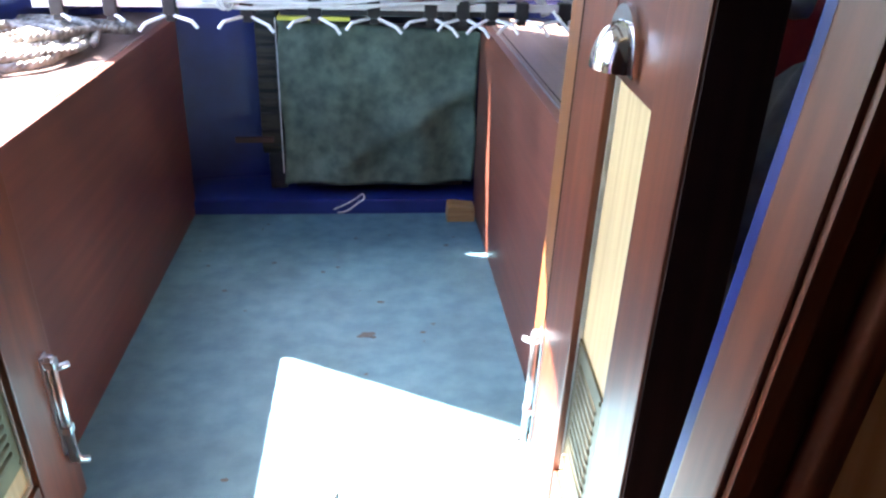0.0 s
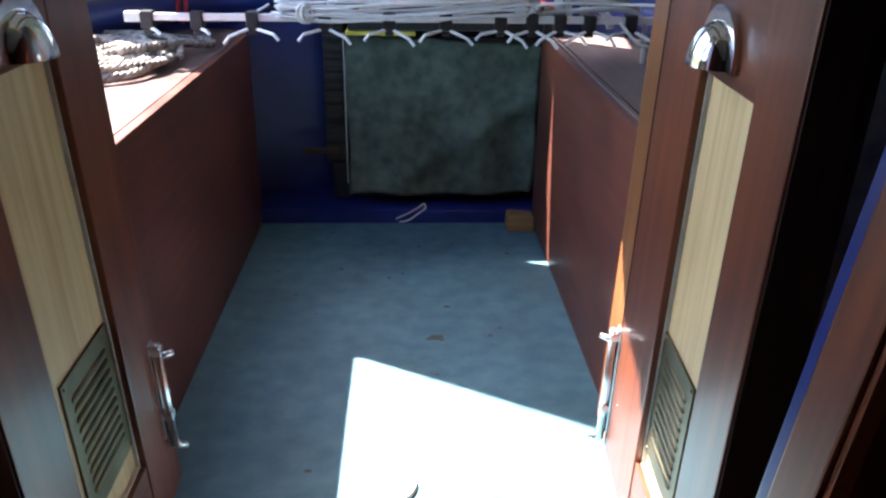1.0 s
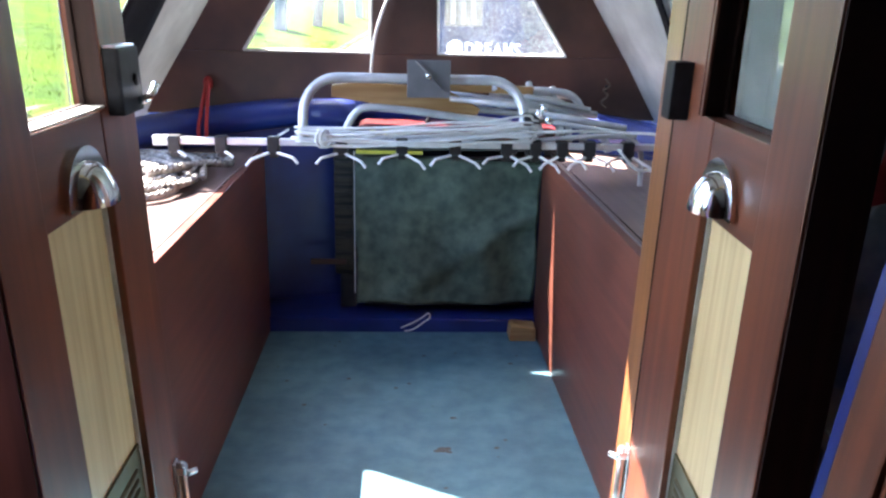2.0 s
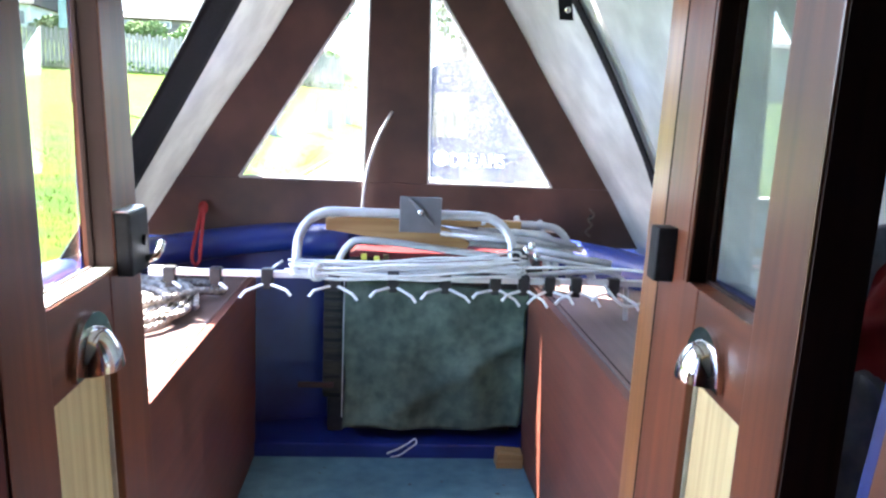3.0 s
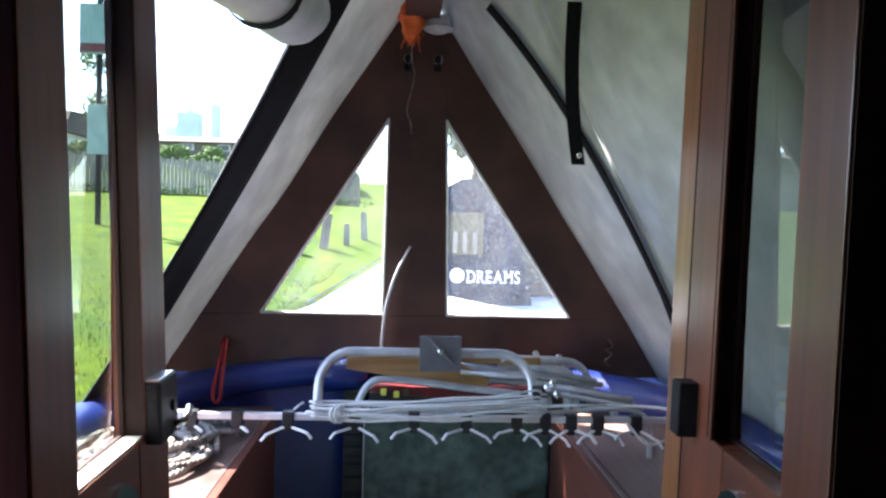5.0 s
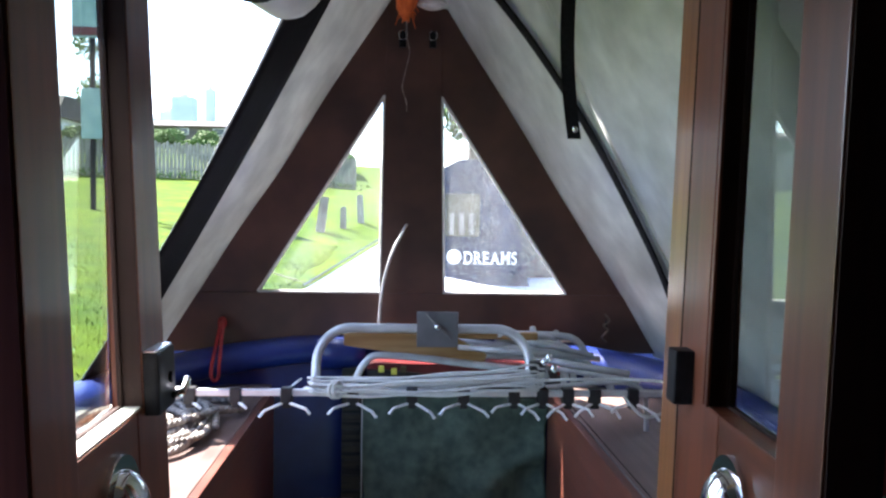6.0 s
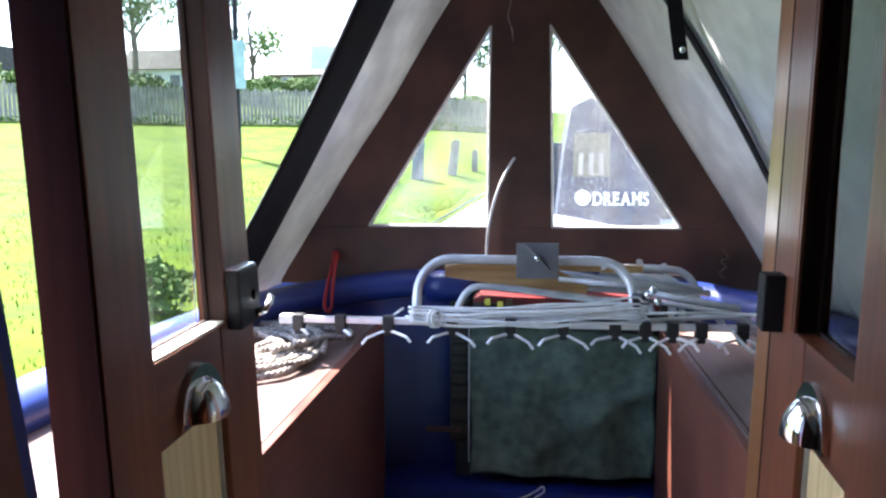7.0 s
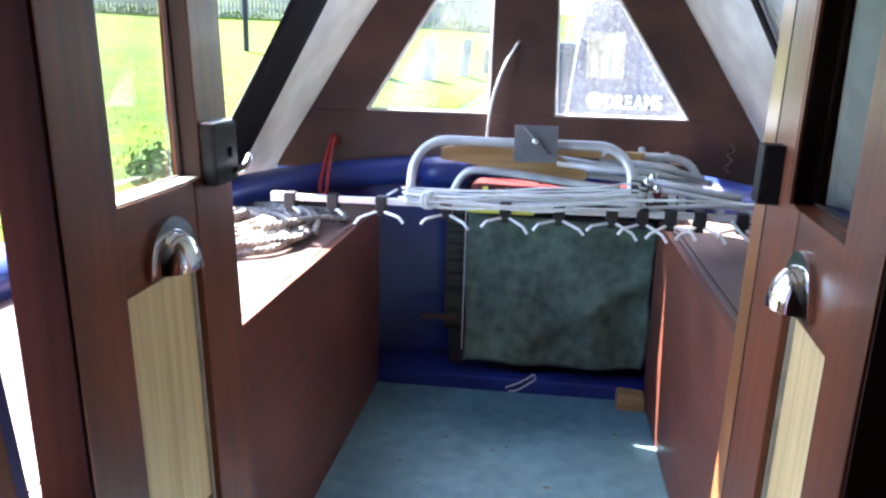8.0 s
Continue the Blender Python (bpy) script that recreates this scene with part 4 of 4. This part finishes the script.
def twisted_rope(line, r, pitch=0.064, strands=3):
    """Laid rope: strands wound round a line."""
    pts = [Vector(p) for p in line]
    length, rows, up = 0.0, [], None
    for k, p in enumerate(pts):
        d = (pts[min(k + 1, len(pts) - 1)] - pts[max(k - 1, 0)]).normalized()
        up = Vector((0, 0, 1)) if up is None else up
        side = d.cross(Vector((0, 0, 1))).normalized()
        rows.append((p, side, side.cross(d), length))
        if k + 1 < len(pts):
            length += (pts[k + 1] - p).length
    bm = bmesh.new()
    for j in range(strands):
        tube([p + 0.52 * r * (math.cos(2 * math.pi * (l / pitch + j / strands)) * s_ + math.sin(2 * math.pi * (l / pitch + j / strands)) * u_) for p, s_, u_, l in rows], r * 0.62, 6, bm=bm)
    return bm


rp = thing("rope_coil", "thick pale laid rope coiled on the sunlit locker top", "rope")
rng = random.Random(8)
ctrl = []
for k in range(96):
    a = k * 2 * math.pi / 9.5
    turn = k / 9.5
    rad = 0.205 - 0.0155 * turn + rng.uniform(-0.020, 0.020)
    ctrl.append((-0.635 + rad * 0.92 * math.cos(a) + 0.01 * rng.uniform(-1, 1), 1.490 + rad * 1.36 * math.sin(a), LOCK_Z + 0.010 + 0.0012 * turn + 0.009 * (1 + math.sin(a * 1.37 + turn))))
part("coil", twisted_rope(smooth_line(ctrl, 12), 0.0082, 0.042), M["rope"], rp, "", True)
part("tail", twisted_rope(smooth_line([(-0.54, 1.40, LOCK_Z + 0.045), (-0.49, 1.50, LOCK_Z + 0.040), (-0.47, 1.60, LOCK_Z + 0.03), (-0.43, 1.68, LOCK_Z + 0.014), (-0.47, 1.78, LOCK_Z + 0.010), (-0.60, 1.80, LOCK_Z + 0.010)], 22), 0.0090, 0.045), M["rope"], rp, "", True)

# cords on the cratch board, cable, lamp, orange rag
cord = thing("red_rope_loop", "red cord looped over a hook on the cratch board", "rope")
part("hook", tube([(-0.565, YB, 0.705), (-0.565, YB - 0.02, 0.705), (-0.565, YB - 0.026, 0.72)], 0.005), M["black_metal"], cord)
part("loop", tube(smooth_line([(-0.562, YB - 0.03, 0.712), (-0.545, YB - 0.12, 0.680), (-0.537, YB - 0.19, 0.610), (-0.540, YB - 0.19, 0.572), (-0.552, YB - 0.19, 0.562), (-0.560, YB - 0.19, 0.590), (-0.556, YB - 0.12, 0.676), (-0.568, YB - 0.03, 0.705)], 6), 0.0055, 7), M["red"], cord, "", True)
part("knot", ball(-0.565, YB - 0.03, 0.70, 0.014, 0.012, 0.020), M["red"], cord, "", True)
gc = thing("brown_twine", "frayed brown twine knotted to a hook on the cratch board", "twine")
part("hook", tube([(0.592, YB, 0.70), (0.592, YB - 0.02, 0.70), (0.592, YB - 0.026, 0.715)], 0.004), M["black_metal"], gc)
part("knot", tube(smooth_line([(0.588, YB - 0.02, 0.735), (0.602, YB - 0.025, 0.715), (0.584, YB - 0.03, 0.70), (0.598, YB - 0.025, 0.685), (0.580, YB - 0.025, 0.665), (0.594, YB - 0.025, 0.650)], 6), 0.0028, 6), M["bark"], gc, "", True)
solo("board_cable", tube(smooth_line([(-0.020, YB + 0.005, 1.0), (-0.030, YB - 0.02, 0.985), (-0.062, YB - 0.05, 0.92), (-0.088, YB - 0.06, 0.83), (-0.098, YB - 0.06, 0.74), (-0.10, YB - 0.055, 0.665), (-0.10, YB - 0.03, 0.640)], 8), 0.0043, 8), M["alu"], "grey-white cable looping down the cratch board", "cable", smooth=True)
lamp = thing("ridge_lamp", "small round lamp with a silver rim under the ridge", "lamp")
bm = bmesh.new()
bmesh.ops.create_cone(bm, cap_ends=True, segments=26, radius1=0.040, radius2=0.036, depth=0.035, matrix=Matrix.Translation((0.045, 2.03, 1.655)))
part("body", bm, M["alu"], lamp, "", False)
part("rim", tube([(0.045 + 0.040 * math.cos(a), 2.03 + 0.040 * math.sin(a), 1.640) for a in (2 * math.pi * k / 26 for k in range(26))], 0.005, 6, True), M["bead"], lamp, "", True)
part("lens", ball(0.045, 2.03, 1.636, 0.034, 0.034, 0.012), M["bead"], lamp, "white lens", True)
rag = thing("orange_rag", "bright orange frayed rag hanging from the ridge", "rag")


def rag_fn(u, v):
    a = 2 * math.pi * u
    r = (0.010 + 0.026 * math.sin(math.pi * min(1.0, v * 1.15)) ** 0.8) * (1 + 0.35 * noise.noise((math.cos(a) * 2, math.sin(a) * 2, v * 6)))
    return (-0.032 + r * math.cos(a), 2.01 + r * math.sin(a), 1.72 - 0.135 * v + 0.012 * noise.noise((u * 9, v * 3, 1)))


part("rag_body", sheet(rag_fn, 30, 20), M["orange"], rag, "", True)
for k in range(26):
    x, y = -0.032 + rng.uniform(-0.022, 0.022), 2.01 + rng.uniform(-0.02, 0.02)
    z = 1.60 + rng.uniform(-0.01, 0.05)
    part("frayed_thread", tube([(x, y, z + 0.03), (x + rng.uniform(-0.01, 0.01), y, z), (x + rng.uniform(-0.014, 0.014), y, z - rng.uniform(0.01, 0.035))], 0.0018, 4), M["orange"], rag)
part("loose_thread", tube(smooth_line([(-0.03, 2.01, 1.60), (-0.028, 2.015, 1.54), (-0.020, 2.02, 1.50), (-0.030, 2.03, 1.45), (-0.040, 2.03, 1.40), (-0.028, 2.03, 1.36), (-0.026, 2.03, 1.33)], 6), 0.0016, 5), M["rope"], rag, "thin loose thread")

# things on the starboard locker, seen past the door
jk = thing("red_jacket", "crumpled red jacket lying on the shaded locker", "jacket")


def heap(cx, cy, rx, ry, h, seed):
    def fn(u, v):
        a, r = 2 * math.pi * u, v
        x, y = cx + rx * r * math.cos(a), cy + ry * r * math.sin(a)
        n_ = noise.noise((x * 11, y * 11, seed)) * 0.35 + noise.noise((x * 26, y * 26, seed)) * 0.16
        return (x + 0.02 * noise.noise((x * 9, y * 9, seed + 4)), y, LOCK_Z + 0.003 + max(0.0, h * (1 - r ** 2.2) * (1 + n_)))
    return fn


part("shell", sheet(heap(0.63, 0.76, 0.17, 0.22, 0.30, 2.0), 48, 16), M["red"], jk, "", True)
part("collar", tube(smooth_line([(0.52, 0.62, 0.76), (0.56, 0.66, 0.83), (0.62, 0.70, 0.86), (0.67, 0.78, 0.83)], 6), 0.022, 8), M["grey_cloth"], jk, "grey collar", True)
gt = thing("grey_towel", "crumpled grey towel beside the red jacket", "towel")
part("sheet", sheet(heap(0.53, 0.60, 0.10, 0.12, 0.17, 9.0), 40, 12), M["grey_cloth"], gt, "", True)

# ---------------------------------------------------------------- outside


def leaf_mesh(name, blobs, count, size, material, seed, stretch=1.0):
    """Many small leaves scattered through a set of (centre, radii) lumps."""
    r_ = np.random.RandomState(seed)
    verts, faces = [], []
    for (cx, cy, cz), (rx, ry, rz) in blobs:
        d = r_.normal(size=(count, 3))
        d /= np.linalg.norm(d, axis=1)[:, None]
        d *= (r_.uniform(0.35, 1.0, size=count) ** 0.5)[:, None]
        for dx, dy, dz in d:
            wob = 1 + 0.3 * noise.noise((cx + dx * 2, cy + dy * 2, cz + dz * 2))
            c = Vector((cx + dx * rx * wob, cy + dy * ry * wob, cz + dz * rz * wob))
            a = Vector(r_.normal(size=3)).normalized() * size * r_.uniform(0.6, 1.3)
            b = a.orthogonal().normalized() * size * 0.45
            a.z -= size * (stretch - 1.0)
            k = len(verts)
            verts += [c - a, c + b, c + a, c - b]
            faces.append((k, k + 1, k + 2, k + 3))
    me = bpy.data.meshes.new(name)
    me.from_pydata([tuple(v) for v in verts], [], faces)
    me.materials.append(material)
    return me


def child(name, me, parent, label=""):
    ob = new(name, me)
    ob.parent = parent
    return tagged(ob, label)


def tree(x, y, h, spread, label, leafmat, count, size, seed, group="trees", stretch=1.0):
    z = ground_z(x, y)
    e = thing("tree", label, "tree", group)
    r_ = random.Random(seed)
    part("trunk", tube(smooth_line([(x, y, z - 0.2), (x + 0.1, y, z + h * 0.3), (x - 0.1, y + 0.1, z + h * 0.6), (x + 0.1, y, z + h * 0.9)], 5), h * 0.028, 8, taper=[1 - 0.85 * k / 15 for k in range(16)]), M["bark"], e, "", True)
    blobs = []
    for k in range(9):
        a, zz = r_.uniform(0, 6.28), z + h * r_.uniform(0.42, 0.95)
        rr = spread * r_.uniform(0.35, 0.9)
        tip = (x + rr * math.cos(a), y + rr * math.sin(a), zz)
        part("limb", tube(smooth_line([(x, y, zz - h * 0.22), ((x + tip[0]) / 2, (y + tip[1]) / 2, zz - h * 0.07), tip], 4), h * 0.012, 6, taper=[1 - 0.8 * k / 8 for k in range(9)]), M["bark"], e, "", True)
        blobs.append((tip, (spread * 0.42, spread * 0.42, h * 0.13)))
    child("crown", leaf_mesh("crown", blobs, count, size, leafmat, seed, stretch), e)
    return e


def bush(x, y, r, h, leafmat, count, size, seed, label="rounded green bush", z=None):
    z = ground_z(x, y) if z is None else z
    e = thing("bush", label, "bush", "bushes")
    r_ = random.Random(seed)
    blobs = [((x + r * 0.5 * r_.uniform(-1, 1), y + r * 0.5 * r_.uniform(-1, 1), z + h * r_.uniform(0.3, 0.7)), (r * 0.6, r * 0.6, h * 0.4)) for k in range(5)]
    bm = bmesh.new()
    for k in range(6):
        tube([(x, y, z - 0.05), (x + r * 0.5 * r_.uniform(-1, 1), y + r * 0.5 * r_.uniform(-1, 1), z + h * 0.7)], max(0.004, r * 0.02), 5, bm=bm)
    part("stems", bm, M["bark"], e)
    child("leaves", leaf_mesh("leaves", blobs, count, size, leafmat, seed), e)
    return e


bush(-1.98, 3.75, 0.20, 0.30, M["leaf_pale"], 110, 0.030, 1, "small leafy bush on the grass bank")
bush(-2.25, 4.35, 0.16, 0.20, M["leaf"], 120, 0.028, 2, "low weeds on the grass bank")
rng = random.Random(21)
for k in range(17):
    f = k / 16
    x = -36 + 32.5 * f + rng.uniform(-0.6, 0.6)
    y = 14.7 + 17.3 * f + 5.5 + rng.uniform(-1.2, 2.0)
    bush(x, y, rng.uniform(1.0, 1.6), rng.uniform(0.45, 0.85), M["leaf"], 420, 0.10, 30 + k, "dense dark green garden bush behind the fence")
for x, y, r, h, sd in ((-11.1, 37.6, 1.0, 0.92, 91), (-9.5, 38.2, 0.95, 0.98, 92), (-12.9, 37.0, 1.0, 0.85, 93)):
    bush(x, y, r, h, M["leaf_pale"], 900, 0.085, sd, "clipped round bush below the house")
tree(-19.5, 37.0, 6.5, 2.2, "slender tree with thin foliage behind the fence", M["leaf_pale"], 150, 0.14, 51)
tree(-15.6, 42.5, 6.0, 1.8, "slender tree with thin foliage behind the fence", M["leaf_pale"], 120, 0.14, 52)
tree(2.2, 26.0, 7.5, 2.6, "willow with hanging pale green foliage", M["leaf_pale"], 420, 0.16, 53, stretch=1.8)
tree(5.6, 30.0, 8.5, 3.0, "willow with hanging pale green foliage", M["leaf_pale"], 380, 0.18, 54, stretch=1.8)
tree(-4.2, 46.0, 5.5, 2.0, "broad tree on the hillside", M["leaf"], 220, 0.18, 55)

fence = thing("fence", "grey weathered paling fence across the field", "fence")
bm_p, n_pale = bmesh.new(), 300
for k in range(n_pale):
    f = k / (n_pale - 1)
    x, y = -38 + 36 * f, 13.6 + 19.2 * f
    z, h = ground_z(x, y), 1.25 + 0.05 * math.sin(k * 2.3)
    w = 0.056
    v_ = [bm_p.verts.new(q) for q in ((x - w * 0.88, y - w * 0.47, z - 0.1), (x + w * 0.88, y + w * 0.47, z - 0.1), (x + w * 0.88, y + w * 0.47, z + h), (x, y, z + h + 0.06), (x - w * 0.88, y - w * 0.47, z + h))]
    back = [bm_p.verts.new(q.co + Vector((-0.010, 0.018, 0))) for q in v_]
    bm_p.faces.new(v_), bm_p.faces.new(back[::-1])
    for j in range(5):
        bm_p.faces.new((v_[j], back[j], back[(j + 1) % 5], v_[(j + 1) % 5]))
tagged(part("paling", bm_p, M["old_wood"], fence), kind="stuff")
for dz in (0.35, 0.95):
    line = [(-38 + 36 * k / 24 - 0.03, 13.6 + 19.2 * k / 24 + 0.05, ground_z(-38 + 36 * k / 24, 13.6 + 19.2 * k / 24) + dz) for k in range(25)]
    part("rail", tube(line, 0.04, 4), M["old_wood"], fence)
for k in range(13):
    x, y = -38 + 3 * k, 13.6 + 1.6 * k
    part("post", box(x - 0.10, x, y + 0.08, y + 0.18, ground_z(x, y) - 0.3, ground_z(x, y) + 1.2), M["old_wood"], fence)

ivy = thing("ivy", "low green growth along the foot of the fence", "ivy", kind="stuff")
child("leaves", leaf_mesh("leaves", [((-37 + 35 * k / 44, 13.9 + 18.7 * k / 44 - 0.3, ground_z(-37 + 35 * k / 44, 13.9 + 18.7 * k / 44) + 0.10), (0.7, 0.35, 0.22 + 0.12 * math.sin(k * 1.7))) for k in range(45)], 60, 0.07, M["leaf"], 77), ivy)
for x, y, h, w, ln in ((-2.63, 17.4, 0.86, 0.13, 0.05), (-1.97, 18.4, 0.80, 0.11, 0.12), (-1.49, 19.5, 0.52, 0.08, 0.0), (-1.1, 20.7, 0.72, 0.09, -0.05), (-3.5, 17.0, 0.75, 0.12, 0.03)):
    z = ground_z(x, y)
    st = thing("mooring_post", "weathered grey timber stump standing in the grass", "post", "timber stumps")
    part("stump", prism([(x - w, z - 0.2), (x + w, z - 0.2), (x + w * 0.9 + ln, z + h), (x - w * 0.2 + ln, z + h + 0.03), (x - w * 0.9 + ln, z + h - 0.04)], "y", y - w * 0.7, y + w * 0.7, 0.015), M["old_wood"], st)
pole = thing("sign_pole", "dark pole with a teal board standing in the field", "sign")
pz = ground_z(-7.5, 19.3)
part("pole", rod((-7.5, 19.3, pz - 0.2), (-7.5, 19.3, pz + 5.6), 0.07), M["black_metal"], pole)
part("board", box(-7.75, -7.25, 19.22, 19.26, pz + 1.7, pz + 2.9, 0.01), M["teal"], pole, "pale teal board")
part("board", box(-7.95, -7.25, 19.22, 19.26, pz + 4.1, pz + 5.3, 0.01), M["teal"], pole, "pale teal board")
part("board_band", box(-7.93, -7.27, 19.20, 19.219, pz + 4.15, pz + 4.35, 0.005), M["red_paint"], pole, "red band")


def house(x0, x1, y0, y1, wall_h, roof_h, base, wall, label, n_win):
    e = thing("house", label, "house", "houses")
    w = part("wall", box(x0, x1, y0, y1, base - 2.5, base + wall_h), wall, e)
    part("roof", prism([(y0 - 0.4, base + wall_h), (y1 + 0.4, base + wall_h), (y1 - 1.0, base + wall_h + roof_h), ((y0 + y1) / 2, base + wall_h + roof_h * 1.05), (y0 + 1.0, base + wall_h + roof_h)], "x", x0 - 0.4, x1 + 0.4), M["roof"], e, "dark low roof")
    for k in range(n_win):
        cx = x0 + (x1 - x0) * (k + 0.5) / n_win
        win = part("window", box(cx - 0.45, cx + 0.45, y0 - 0.06, y0 + 0.02, base + wall_h * 0.35, base + wall_h * 0.85), M["wall_pale"], e, "white window")
        part("pane", box(cx - 0.38, cx + 0.38, y0 - 0.09, y0 - 0.061, base + wall_h * 0.4, base + wall_h * 0.8), M["house_glass"], win)
    return e


house(-20.5, -12.4, 60, 67, 0.95, 0.50, 6.1, M["wall_dark"], "low dark boarded house with a shallow roof", 3)
house(-31, -25, 58, 64, 2.2, 1.6, 5.2, M["wall_pale"], "pale rendered house among the trees", 4)
house(-46, -38, 50, 57, 2.4, 1.6, 4.6, M["wall_pale"], "pale rendered house among the trees", 4)
for x, y, w, h in ((-52, 190, 5, 27), (-57, 195, 3.4, 24), (-47.5, 198, 2.2, 30), (-63, 200, 4, 23)):
    tw = thing("tower_block", "hazy distant pale blue tower block", "building", "tower blocks")
    part("wall", box(x - w / 2, x + w / 2, y, y + w, 0, h), M["tower"], tw)
    part("roof_box", box(x - w / 5, x + w / 5, y + w / 4, y + w / 2, h, h + 1.0), M["tower"], tw)

# the next boat along
nb = thing("moored_boat", "moored narrowboat with a dark blue hood and white lettering", "boat")
part("hull", prism([(-0.35, 7.4), (0.30, 6.3), (0.95, 5.9), (1.7, 6.4), (2.1, 7.6), (2.1, 17.0), (0.0, 17.0)], "z", -0.7, 0.12, 0.03), M["hull"], nb)
part("gunwale_band", prism([(-0.38, 7.4), (0.30, 6.24), (0.95, 5.84), (1.74, 6.36), (2.14, 7.6), (2.14, 17.0), (-0.04, 17.0)], "z", 0.12, 0.20, 0.02), M["boat_white"], nb, "white painted gunwale")
bm = bmesh.new()
deck_top = [(-0.98, 5.80, 0.34), (-0.78, 5.95, 0.42), (-0.16, 7.95, 0.76), (-0.04, 7.98, 0.74), (0.16, 7.00, 0.47), (0.95, 6.10, 0.39), (0.60, 5.80, 0.37)]
up_, low_ = [bm.verts.new(p) for p in deck_top], [bm.verts.new((p[0] * 0.94, p[1] + 0.03, 0.16)) for p in deck_top]
bm.faces.new(up_), bm.faces.new(low_[::-1])
for k in range(7):
    bm.faces.new((up_[k], up_[(k + 1) % 7], low_[(k + 1) % 7], low_[k]))
part("bow_deck", bm, M["boat_white"], nb, "white painted sloping bow deck")
for x0_, x1_ in ((-0.80, -0.20), (-0.62, -0.12), (-0.40, -0.05)):
    part("bow_rail", rod((x0_, 5.93, 0.445), (x1_, 7.90, 0.785), 0.008, 6), M["hull"], nb, "thin dark rail")
part("cabin", box(0.15, 1.95, 9.8, 16.8, 0.12, 1.15, 0.05), M["hull"], nb)
hood = part("hood", bmesh.new(), M["hood"], nb, "dark blue cloth hood")
bm = bmesh.new()
rows = []
for y in (8.60, 9.0, 9.6, 10.2):
    rows.append([bm.verts.new(q) for q in ((0.26, y, 0.18), (0.34, y, 1.0), (0.42, y, 1.52), (0.60, y, 1.62), (0.95, y, 1.63), (1.10, y, 1.58), (1.24, y, 1.0), (1.42, y, 0.18))])
bm.faces.new(rows[0])
for a_, b_ in zip(rows, rows[1:]):
    for j in range(7):
        bm.faces.new((a_[j], a_[j + 1], b_[j + 1], b_[j]))
bm.to_mesh(hood.data)
bm.free()
wd = part("hood_window", box(0.44, 0.84, 8.575, 8.598, 0.76, 1.24, 0.01), M["cream"], hood, "cream hood window with slats")
for k in range(3):
    part("slat", box(0.50 + 0.11 * k, 0.55 + 0.11 * k, 8.560, 8.574, 0.78, 1.02), M["old_wood"], wd)
# slab-footed capitals, letter by letter
bm, pen = bmesh.new(), 0.67
FEET = {"D": ((0, 0), (0, 1)), "R": ((0, 0), (0, 1), (1, 0)), "E": ((0, 0), (0, 1)), "A": ((0, 0), (1, 0)), "M": ((0, 0), (1, 0), (0, 1), (1, 1)), "S": ()}
for letter in "DREAMS":
    txt = bpy.data.curves.new("lettering", "FONT")
    txt.body, txt.size, txt.extrude, txt.offset, txt.align_x = letter, 0.20, 0.002, 0.003, "LEFT"
    tmp = new("lettering_source", txt)
    me = bpy.data.meshes.new_from_object(tmp.evaluated_get(bpy.context.evaluated_depsgraph_get()))
    bpy.data.objects.remove(tmp)
    low_x, high_x = min(v.co.x for v in me.vertices), max(v.co.x for v in me.vertices)
    me.transform(Matrix.Translation((pen - low_x * 0.72, 8.585, 0.45)) @ Matrix.Rotation(math.pi / 2, 4, "X") @ Matrix.Diagonal((0.72, 1.0, 1.0, 1)))
    bm.from_mesh(me)
    wide = (high_x - low_x) * 0.72
    for fx_, fz_ in FEET[letter]:
        cx = pen + (0.010 if fx_ == 0 else wide - 0.010)
        box(cx - 0.021, cx + 0.021, 8.5835, 8.5865, 0.45 + (0.128 if fz_ else 0.0), 0.463 + (0.128 if fz_ else 0.0), bm=bm)
    pen += wide + 0.020
part("lettering", bm, M["boat_white"], hood, "white slab-serif lettering reading DREAMS")
bm = bmesh.new()
bmesh.ops.create_cone(bm, cap_ends=True, segments=24, radius1=0.085, radius2=0.085, depth=0.01, matrix=Matrix.Translation((0.555, 8.588, 0.53)) @ Matrix.Rotation(math.pi / 2, 4, "X"))
part("emblem", bm, M["boat_white"], hood, "plain white round emblem")
part("mooring_line", tube(smooth_line([(0.1, 6.9, 0.22), (-0.8, 6.6, 0.12), (-1.7, 6.2, 0.14)], 6), 0.006, 6), M["bark"], nb)
part("mooring_line", tube(smooth_line([(0.0, 7.4, 0.22), (-1.0, 8.6, 0.2), (-1.9, 10.2, 0.25)], 6), 0.006, 6), M["bark"], nb)

# grass blades on the near bank
r_ = np.random.RandomState(4)
verts, faces = [], []
while len(faces) < 26000:
    x, y = -1.35 - 9 * r_.rand() ** 1.6, -0.5 + 17 * r_.rand()
    if x > bank(y) - 0.05:
        continue
    z, h, a = ground_z(x, y) - 0.01, 0.02 + 0.03 * r_.rand() ** 2, r_.rand() * 6.28
    w = 0.004 + 0.004 * r_.rand()
    k = len(verts)
    verts += [(x - w * math.cos(a), y - w * math.sin(a), z), (x + w * math.cos(a), y + w * math.sin(a), z), (x + 0.03 * (r_.rand() - 0.5), y + 0.03 * (r_.rand() - 0.5), z + h)]
    faces.append((k, k + 1, k + 2))
me = bpy.data.meshes.new("grass_blades")
me.from_pydata(verts, [], faces)
me.materials.append(M["blade"])
tagged(new("grass_blades", me), "short bright green grass blades on the bank", "grass", kind="stuff")
